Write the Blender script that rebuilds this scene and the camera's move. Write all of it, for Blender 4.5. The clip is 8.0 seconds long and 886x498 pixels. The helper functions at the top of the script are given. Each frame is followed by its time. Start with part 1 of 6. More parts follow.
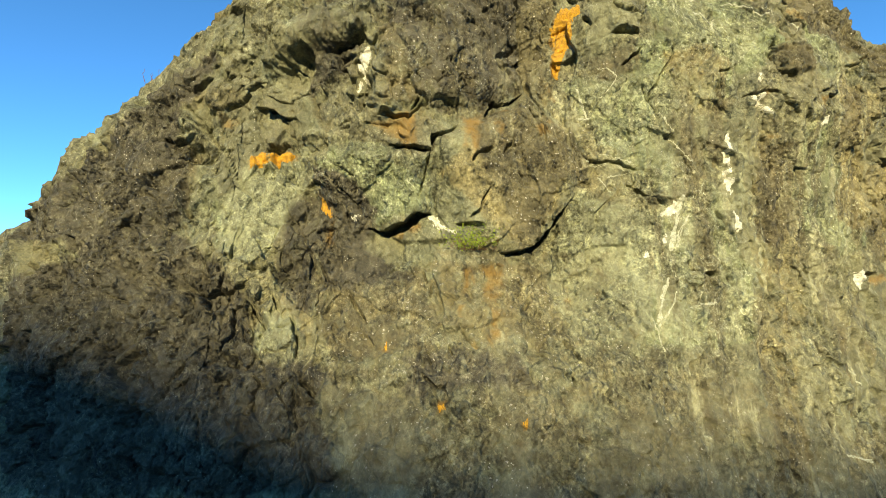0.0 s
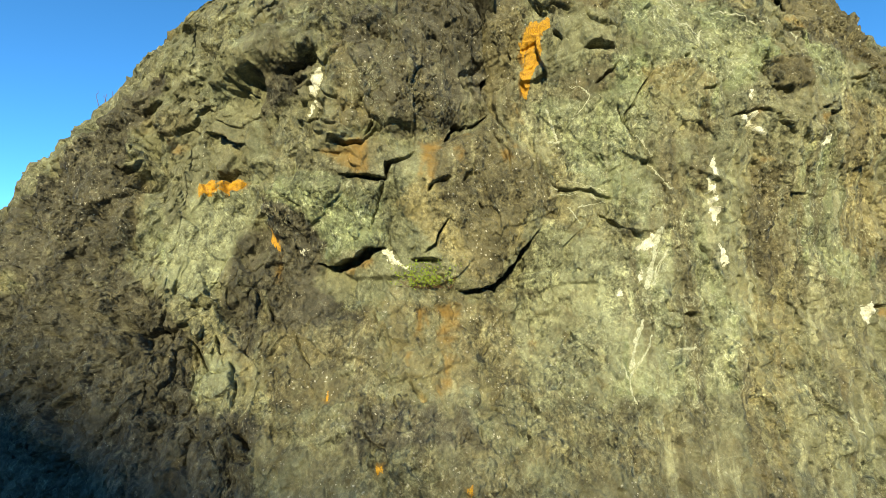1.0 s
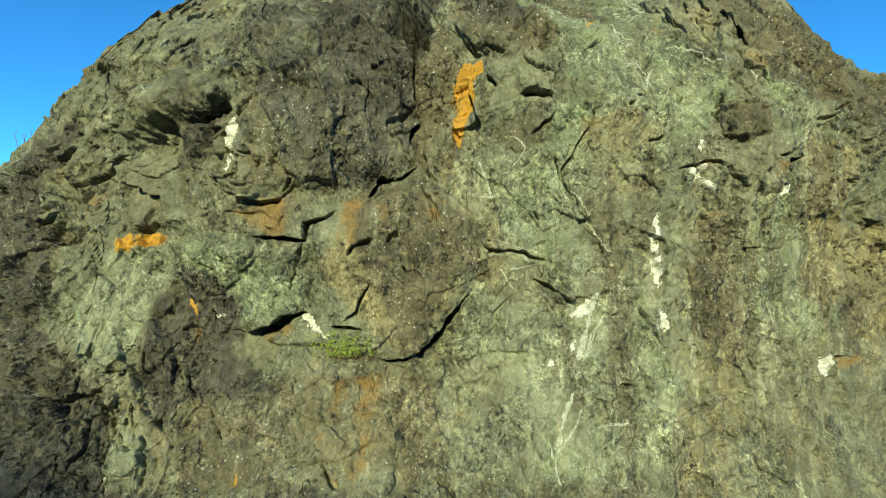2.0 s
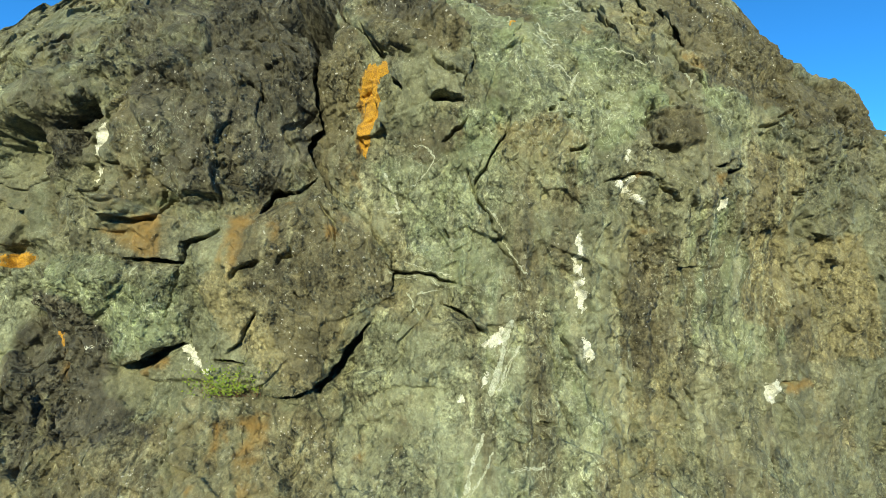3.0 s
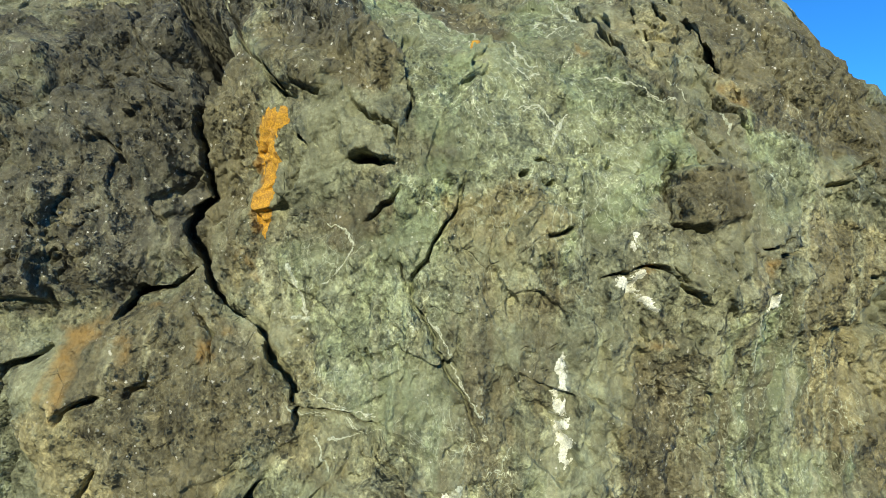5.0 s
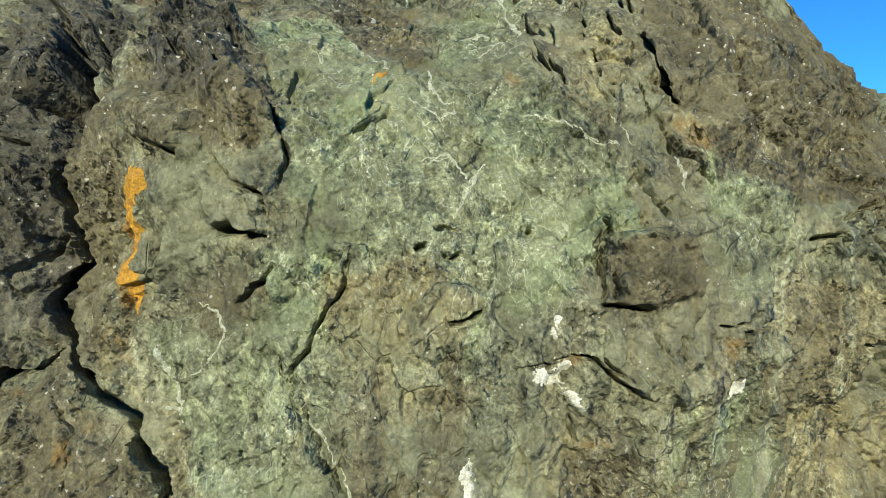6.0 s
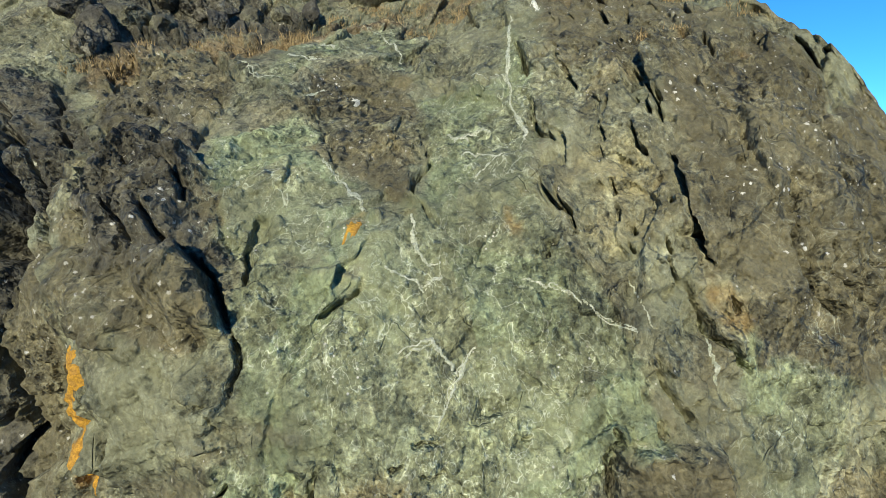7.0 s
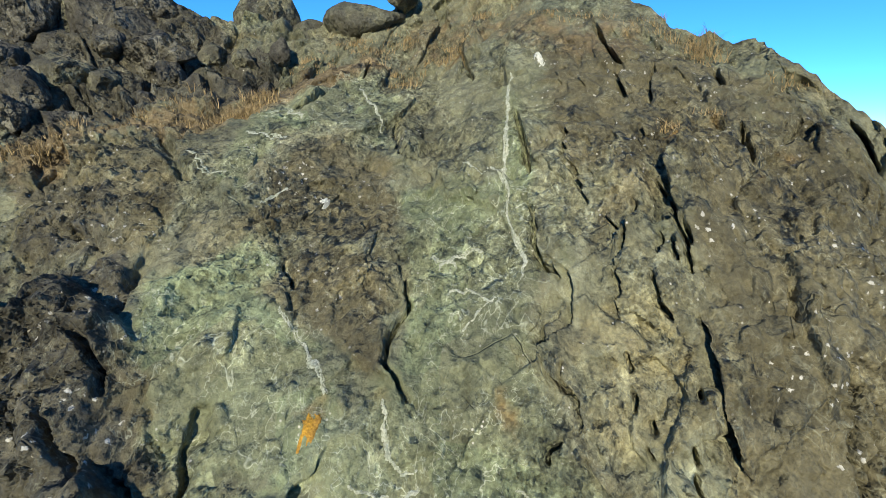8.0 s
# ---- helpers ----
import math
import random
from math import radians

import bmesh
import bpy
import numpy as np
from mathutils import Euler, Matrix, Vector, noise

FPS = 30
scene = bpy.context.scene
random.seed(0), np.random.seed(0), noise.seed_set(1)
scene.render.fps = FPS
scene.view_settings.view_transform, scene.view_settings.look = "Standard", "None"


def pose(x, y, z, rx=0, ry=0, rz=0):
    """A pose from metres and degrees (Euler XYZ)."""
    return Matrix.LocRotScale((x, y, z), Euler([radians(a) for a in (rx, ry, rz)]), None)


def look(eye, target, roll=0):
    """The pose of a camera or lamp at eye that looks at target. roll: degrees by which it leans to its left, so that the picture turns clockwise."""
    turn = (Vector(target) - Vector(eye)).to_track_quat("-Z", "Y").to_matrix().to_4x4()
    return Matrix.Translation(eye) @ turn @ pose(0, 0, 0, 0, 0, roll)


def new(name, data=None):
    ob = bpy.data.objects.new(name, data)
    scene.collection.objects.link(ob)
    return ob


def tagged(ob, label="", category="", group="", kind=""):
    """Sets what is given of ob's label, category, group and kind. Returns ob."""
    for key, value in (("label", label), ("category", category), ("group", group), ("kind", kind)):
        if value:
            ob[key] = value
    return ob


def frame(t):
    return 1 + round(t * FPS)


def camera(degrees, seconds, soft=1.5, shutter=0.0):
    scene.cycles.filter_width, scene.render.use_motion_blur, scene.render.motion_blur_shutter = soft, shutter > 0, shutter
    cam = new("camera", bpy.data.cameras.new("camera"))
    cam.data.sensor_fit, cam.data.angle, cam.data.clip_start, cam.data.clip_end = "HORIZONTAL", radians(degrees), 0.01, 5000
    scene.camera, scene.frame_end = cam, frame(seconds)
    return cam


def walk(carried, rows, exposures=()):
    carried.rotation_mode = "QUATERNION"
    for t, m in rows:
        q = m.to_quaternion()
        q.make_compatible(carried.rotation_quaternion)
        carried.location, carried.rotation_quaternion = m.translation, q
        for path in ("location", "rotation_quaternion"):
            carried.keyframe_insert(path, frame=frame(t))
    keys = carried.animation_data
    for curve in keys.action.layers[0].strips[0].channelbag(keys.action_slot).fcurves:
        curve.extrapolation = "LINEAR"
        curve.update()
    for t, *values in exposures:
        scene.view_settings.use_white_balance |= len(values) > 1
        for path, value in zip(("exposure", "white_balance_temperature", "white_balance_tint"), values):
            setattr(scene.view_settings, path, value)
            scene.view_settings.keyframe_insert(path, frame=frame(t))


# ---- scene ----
cam = camera(86.05, 8.0, soft=0.8)
PATH = [
    (0, (0.000, -0.000, 3.500), (-0.050, 1.986, 3.728), -0.06),
    (0.5, (0.366, 0.249, 3.647), (0.272, 2.232, 3.886), 0.16),
    (1, (0.655, 0.383, 3.964), (0.529, 2.368, 4.178), 0.21),
    (1.5, (0.897, 0.466, 4.443), (0.741, 2.454, 4.602), 0.26),
    (2, (1.457, 0.651, 4.914), (1.307, 2.643, 5.013), 0.24),
    (2.2, (1.730, 0.790, 5.074), (1.580, 2.783, 5.147), 0.19),
    (3.3, (2.264, 1.276, 5.131), (2.176, 3.270, 5.254), 0.01),
    (3.5, (2.308, 1.327, 5.227), (2.206, 3.322, 5.334), 0.15),
    (4, (2.357, 1.533, 5.548), (2.230, 3.528, 5.610), 0.27),
    (4.2, (2.342, 1.644, 5.694), (2.206, 3.639, 5.734), 0.34),
    (5.3, (2.989, 2.752, 6.118), (2.787, 4.739, 6.209), 0.35),
    (5.5, (3.131, 2.865, 6.209), (2.913, 4.852, 6.279), 0.22),
    (6, (3.433, 3.039, 6.629), (3.158, 5.020, 6.606), -0.22),
    (6.5, (3.557, 3.249, 7.233), (3.235, 5.218, 7.093), -0.52),
    (7, (3.552, 3.552, 7.808), (3.191, 5.506, 7.580), -0.51),
    (7.5, (3.523, 3.852, 8.299), (3.159, 5.793, 7.986), -0.47),
    (8, (3.544, 4.181, 8.752), (3.182, 6.108, 8.354), -0.44),
]
walk(cam, [(t, look(eye, target, roll)) for t, eye, target, roll in PATH],
     [(0, 1.12, 10300, -1), (1.0, 1.06, 9600, -6), (1.5, 0.91, 8900, -15), (2.0, 0.8, 8000, -16), (3.3, 0.78, 7550, -8), (5.5, 0.74, 6980, -3), (8, 0.56, 6900, 5)])

# ---- light ----
SUN_ELEVATION = 20.0  # the sun stands low behind the flying camera
world = bpy.data.worlds.new("world")
scene.world = world
world.use_nodes = True
sky = world.node_tree.nodes.new("ShaderNodeTexSky")
sky.sky_type, sky.sun_disc = "NISHITA", False
sky.sun_elevation, sky.sun_rotation = radians(SUN_ELEVATION), radians(180)
sky.altitude = 3000
sky.air_density, sky.dust_density, sky.ozone_density = 0.5, 0.0, 4.5
world.node_tree.nodes["Background"].inputs["Strength"].default_value = 0.31
deep = world.node_tree.nodes.new("ShaderNodeHueSaturation")
deep.inputs["Hue"].default_value, deep.inputs["Saturation"].default_value = 0.501, 1.16
world.node_tree.links.new(sky.outputs["Color"], deep.inputs["Color"])
world.node_tree.links.new(deep.outputs["Color"], world.node_tree.nodes["Background"].inputs["Color"])
sun = new("sun", bpy.data.lights.new("sun", "SUN"))
sun.data.energy, sun.data.angle, sun.data.color = 3.5, radians(0.53), (1.0, 0.93, 0.82)
sun.matrix_world = look((0, 0, 0), (0, math.cos(radians(SUN_ELEVATION)), -math.sin(radians(SUN_ELEVATION))))
BROAD = (4.977, 0.842, 0.036, 1.87, -0.165, -0.753, -0.074, 1.419)  # tilt, curve and lean-back of the whole face
SWELLS = [  # x, z, radius, how far the face steps back (minus: swells out)
    (2.5, 10.0, 0.7, 0.965), (0.5, 6.0, 0.7, 0.339), (1.0, 4.0, 0.7, 0.558), (5.0, 8.0, 0.7, -0.495),
    (-1.5, 4.0, 0.7, 0.37), (1.0, 10.0, 0.7, 0.901), (4.5, 6.0, 0.7, -0.262), (-2.5, 5.5, 0.7, 0.372),
    (3.0, 8.5, 0.7, 0.371), (0.5, 2.5, 0.7, -0.212), (-5.0, 4.5, 1.1, -0.104), (1.5, 6.0, 0.7, 0.252),
    (4.0, 8.5, 0.7, -0.35), (2.0, 7.5, 0.7, -0.142), (6.0, 6.5, 0.7, -0.322), (0.5, 7.0, 0.7, 0.325),
    (-0.5, 4.5, 0.7, 0.255), (-5.5, 8.0, 1.1, 1.631), (6.0, 9.5, 0.7, -0.577), (-1.5, 6.0, 0.7, 0.157),
    (6.3, 9.0, 0.8, -0.37), (7.6, 7.2, 0.9, -0.55), (8.8, 4.8, 1.1, -1.3),
]
CREST = [  # x, z of the rock's upper edge
    (-12, 2.4), (-9, 3.8), (-7.5, 4.55), (-6.0, 4.92), (-5.6, 5.25), (-5.45, 5.72), (-4.95, 5.92), (-4.5, 6.12),
    (-4.05, 6.5), (-3.6, 6.82), (-3.2, 7.15), (-2.9, 7.5), (-2.65, 8.0), (-2, 9.2), (-1.4, 10.3), (-0.9, 10.7),
    (-0.3, 10.35), (0.1, 10), (1, 9.9), (2.1, 10.1), (2.7, 10.5), (3.6, 10.5), (4.2, 9.97), (4.6, 9.62),
    (5.1, 9.46), (5.3, 9.17), (5.56, 8.85), (5.75, 8.5), (5.9, 8.2), (6.0, 8.02), (6.3, 7.84), (6.6, 7.77),
    (7, 7.64), (7.4, 7.4), (7.8, 7.06), (8.4, 6.5), (9.2, 5.7), (10, 4.6), (12.5, 1.5),
]


# ---- the shape of the rock ----
def hashed(ix, iy, iz, seed):
    """Repeatable numbers from 0 to 1 for whole-numbered cells."""
    h = (ix * 374761393 + iy * 668265263 + iz * 2147483647 + seed * 974634777) & 0xFFFFFFFF
    h = ((h ^ (h >> 13)) * 1274126177) & 0xFFFFFFFF
    h = ((h ^ (h >> 16)) * 2246822519) & 0xFFFFFFFF
    return ((h ^ (h >> 15)) & 0xFFFFFF) / float(0x1000000)


def grain(x, z, size, seed):
    """Smooth noise over the face, from -1 to 1."""
    u, v = x / size, z / size
    i, j = np.floor(u).astype(np.int64), np.floor(v).astype(np.int64)
    a, b = u - i, v - j
    a, b = a * a * a * (a * (a * 6 - 15) + 10), b * b * b * (b * (b * 6 - 15) + 10)
    k = np.zeros_like(i)
    n00, n10 = hashed(i, j, k, seed), hashed(i + 1, j, k, seed)
    n01, n11 = hashed(i, j + 1, k, seed), hashed(i + 1, j + 1, k, seed)
    return 2 * ((n00 * (1 - a) + n10 * a) * (1 - b) + (n01 * (1 - a) + n11 * a) * b) - 1


def rough(x, z, size, octaves, seed, gain=0.5):
    total, level = 0.0, 1.0
    for o in range(octaves):
        total = total + level * grain(x + 17.3 * o, z - 9.1 * o, size / 2**o, seed + o)
        level *= gain
    return total


def facets(x, z, size, seed, stretch=1.0):
    """Chipped faces: each cell is a flat, tilted plane. Also gives how near a point is to the cell's edge."""
    u, v = x / size, z / (size * stretch)
    i, j = np.floor(u).astype(np.int64), np.floor(v).astype(np.int64)
    near = np.full(u.shape, 9.0)
    second = np.full(u.shape, 9.0)
    plane, other = np.zeros(u.shape), np.zeros(u.shape)
    for di in (-1, 0, 1):
        for dj in (-1, 0, 1):
            ci, cj = i + di, j + dj
            k = np.zeros_like(ci)
            du, dv = u - ci - hashed(ci, cj, k, seed), v - cj - hashed(ci, cj, k, seed + 1)
            far = du * du + dv * dv
            tilt = (hashed(ci, cj, k, seed + 2) - 0.5) * du + (hashed(ci, cj, k, seed + 3) - 0.5) * dv
            height = 1.6 * tilt + 0.7 * (hashed(ci, cj, k, seed + 4) - 0.5)
            closer = far < near
            other = np.where(closer, plane, np.where(far < second, height, other))
            second = np.where(closer, near, np.minimum(second, far))
            plane = np.where(closer, height, plane)
            near = np.where(closer, far, near)
    edge = np.sqrt(second) - np.sqrt(near)
    keep = np.clip(edge * size / 0.018, 0, 1)  # a rounded arris, not a sheer step
    keep = 0.5 + 0.5 * keep * (2 - keep)
    return plane * keep + other * (1 - keep), edge


def broad(x, z):
    """The face's depth (y) before any relief."""
    u, v = (x - 1) / 6, (z - 5) / 4
    c = BROAD
    y = c[0] + c[1] * u + c[2] * v + c[3] * u * u + c[4] * u * v + c[5] * v * v + c[6] * v**3
    y = y + c[7] * np.log1p(np.exp((z - 7.2) * 2.2)) / 2.2
    for sx, sz, r, push in SWELLS:
        y = y + push * np.exp(-((x - sx) ** 2 + (z - sz) ** 2) / (2 * r * r))
    return y


def crest(x):
    return np.interp(x, [c[0] for c in CREST], [c[1] for c in CREST])


# ---- materials ----
class Nodes:
    """Short names for building a node material."""

    def __init__(self, name, roughness=0.9, specular=0.25):
        self.mat = bpy.data.materials.new(name)
        self.mat.use_nodes = True
        self.tree = self.mat.node_tree
        self.bsdf = self.tree.nodes["Principled BSDF"]
        self.bsdf.inputs["Roughness"].default_value = roughness
        self.bsdf.inputs["Specular IOR Level"].default_value = specular
        self.place = self.tree.nodes.new("ShaderNodeTexCoord").outputs["Object"]

    def put(self, socket, value):
        if isinstance(value, bpy.types.NodeSocket):
            self.tree.links.new(value, socket)
        else:
            socket.default_value = value

    def noise(self, scale, detail=4.0, rough=0.55, distort=0.0, at=None):
        n = self.tree.nodes.new("ShaderNodeTexNoise")
        self.put(n.inputs["Vector"], at or self.place)
        for key, value in (("Scale", scale), ("Detail", detail), ("Roughness", rough), ("Distortion", distort)):
            n.inputs[key].default_value = value
        return n.outputs["Fac"]

    def stretched(self, x, y, z, turn=0.0):
        n = self.tree.nodes.new("ShaderNodeMapping")
        self.put(n.inputs["Vector"], self.place)
        n.inputs["Scale"].default_value = (x, y, z)
        n.inputs["Rotation"].default_value = (0, turn, 0)
        return n.outputs["Vector"]

    def warped(self, at, scale, amount):
        n = self.tree.nodes.new("ShaderNodeTexNoise")
        self.put(n.inputs["Vector"], at)
        n.inputs["Scale"].default_value, n.inputs["Detail"].default_value = scale, 1.0
        m = self.tree.nodes.new("ShaderNodeMix")
        m.data_type, m.blend_type = "VECTOR", "MIX"
        m.inputs[0].default_value = amount
        self.put(m.inputs[4], at)
        add = self.tree.nodes.new("ShaderNodeVectorMath")
        add.operation = "ADD"
        self.put(add.inputs[0], at)
        self.put(add.inputs[1], n.outputs["Color"])
        self.put(m.inputs[5], add.outputs[0])
        return m.outputs[1]

    def cells(self, scale, at=None, feature="F1"):
        n = self.tree.nodes.new("ShaderNodeTexVoronoi")
        n.feature = feature
        self.put(n.inputs["Vector"], at or self.place)
        n.inputs["Scale"].default_value = scale
        return n

    def chips(self, scale, at):
        """Height of broken chips: every cell is a flat plane with a tilt of its own."""
        v = self.cells(scale, at)
        away, turn, dot = (self.tree.nodes.new("ShaderNodeVectorMath") for _ in range(3))
        away.operation, turn.operation, dot.operation = "SUBTRACT", "SUBTRACT", "DOT_PRODUCT"
        self.put(away.inputs[0], at)
        self.put(away.inputs[1], v.outputs["Position"])
        self.put(turn.inputs[0], v.outputs["Color"])
        turn.inputs[1].default_value = (0.5, 0.5, 0.5)
        self.put(dot.inputs[0], away.outputs[0])
        self.put(dot.inputs[1], turn.outputs[0])
        return dot.outputs["Value"]

    def ramp(self, value, low, high, to_low=0.0, to_high=1.0):
        n = self.tree.nodes.new("ShaderNodeMapRange")
        n.interpolation_type = "SMOOTHSTEP"
        self.put(n.inputs["Value"], value)
        for key, v in (("From Min", low), ("From Max", high), ("To Min", to_low), ("To Max", to_high)):
            n.inputs[key].default_value = v
        return n.outputs["Result"]

    def math(self, kind, a, b=0.0):
        n = self.tree.nodes.new("ShaderNodeMath")
        n.operation = kind
        self.put(n.inputs[0], a)
        self.put(n.inputs[1], b)
        return n.outputs[0]

    def mix(self, factor, a, b, blend="MIX"):
        n = self.tree.nodes.new("ShaderNodeMix")
        n.data_type, n.blend_type = "RGBA", blend
        self.put(n.inputs[0], factor)
        self.put(n.inputs[6], a if isinstance(a, bpy.types.NodeSocket) else (*a, 1))
        self.put(n.inputs[7], b if isinstance(b, bpy.types.NodeSocket) else (*b, 1))
        return n.outputs[2]

    def value(self, a):
        """A grey colour from a number."""
        n = self.tree.nodes.new("ShaderNodeCombineColor")
        for k in range(3):
            self.put(n.inputs[k], a)
        return n.outputs["Color"]

    def attribute(self, name):
        n = self.tree.nodes.new("ShaderNodeAttribute")
        n.attribute_name = name
        s = self.tree.nodes.new("ShaderNodeSeparateColor")
        self.tree.links.new(n.outputs["Color"], s.inputs["Color"])
        return s.outputs

    def finish(self, colour, height=None, strength=0.6, distance=0.02):
        self.put(self.bsdf.inputs["Base Color"], colour if isinstance(colour, bpy.types.NodeSocket) else (*colour, 1))
        if height is not None:
            b = self.tree.nodes.new("ShaderNodeBump")
            b.inputs["Strength"].default_value, b.inputs["Distance"].default_value = strength, distance
            self.put(b.inputs["Height"], height)
            self.put(self.bsdf.inputs["Normal"], b.outputs["Normal"])
        return self.mat


def rock_relief(n, crumbly=0.6):
    """Fine relief of weathered rock, in metres: flat tilted chips of three sizes, a few fissures, pits and grains."""
    h = n.math("MULTIPLY", n.chips(6.0, n.warped(n.stretched(1.0, 1.0, 0.75, 0.3), 2.5, 0.14)), 0.55)
    h = n.math("ADD", h, n.math("MULTIPLY", n.chips(15.0, n.warped(n.stretched(1.0, 1.0, 0.7, -0.4), 7.0, 0.05)), 1.5))
    h = n.math("ADD", h, n.math("MULTIPLY", n.chips(36.0, n.warped(n.stretched(1.0, 1.0, 0.8, 0.5), 18.0, 0.02)), 1.7))
    stretches = n.ramp(n.noise(1.5, 4.0, 0.6), 0.40, 0.60, 0.42, 1.40)
    h = n.math("ADD", h, n.math("MULTIPLY", n.chips(85.0, n.warped(n.place, 40.0, 0.008)), 1.5))
    h = n.math("MULTIPLY", h, n.math("MULTIPLY", stretches, n.math("ADD", n.math("MULTIPLY", crumbly, 0.85), 0.55)))
    bent = n.warped(n.stretched(1.0, 1.0, 0.6, 0.3), 3.0, 0.10)
    fissure = n.ramp(n.cells(4.0, bent, "DISTANCE_TO_EDGE").outputs["Distance"], 0.0, 0.022)
    some = n.ramp(n.noise(2.3, 4.0, 0.65), 0.55, 0.64)
    h = n.math("ADD", h, n.math("MULTIPLY", n.noise(30.0, 3.0, 0.65), 0.016))
    h = n.math("ADD", h, n.math("MULTIPLY", n.noise(5.0, 3.0, 0.6), 0.03))
    return n.math("ADD", h, n.math("MULTIPLY", n.math("MULTIPLY", fissure, some), 0.012))


def mottled(n, colour, low=0.80, high=1.20):
    """Stains, patches and chips of differing tone."""
    a = n.ramp(n.noise(1.9, 5.0, 0.62), 0.32, 0.68, 0.78, 1.20)
    b = n.ramp(n.noise(9.0, 4.0, 0.66, 0.0, n.stretched(1.0, 1.0, 0.8, 0.3)), 0.36, 0.64, low, high)
    tones = []
    for scale, bend, amount, low_, high_ in ((15.0, 7.0, 0.05, 0.88, 1.12), (36.0, 18.0, 0.02, 0.86, 1.14)):
        one = n.tree.nodes.new("ShaderNodeSeparateColor")
        n.tree.links.new(n.cells(scale, n.warped(n.stretched(1.0, 1.0, 0.75, -0.4), bend, amount)).outputs["Color"], one.inputs["Color"])
        tones.append(n.ramp(one.outputs[0], 0.0, 1.0, low_, high_))
        light = n.ramp(one.outputs[1], 0.93, 0.96, 1.0, 1.22)
        dull = n.ramp(one.outputs[2], 0.06, 0.10, 0.84, 1.0)
        tones.append(n.math("MULTIPLY", light, dull))
    d = n.math("MULTIPLY", n.ramp(n.noise(52.0, 2.0, 0.6), 0.34, 0.66, 0.84, 1.16), n.ramp(n.noise(20.0, 4.0, 0.7, 0.6), 0.38, 0.62, 0.87, 1.13))
    c = n.math("MULTIPLY", n.math("MULTIPLY", tones[0], tones[1]), n.math("MULTIPLY", tones[2], tones[3]))
    fine = n.math("MULTIPLY", n.math("MULTIPLY", b, c), d)
    stretches = n.ramp(n.noise(1.5, 4.0, 0.6), 0.40, 0.60, 0.55, 1.35)
    fine = n.math("ADD", n.math("MULTIPLY", n.math("SUBTRACT", fine, 1.0), stretches), 1.0)
    return n.mix(1.0, colour, n.value(n.math("MULTIPLY", a, fine)), "MULTIPLY")


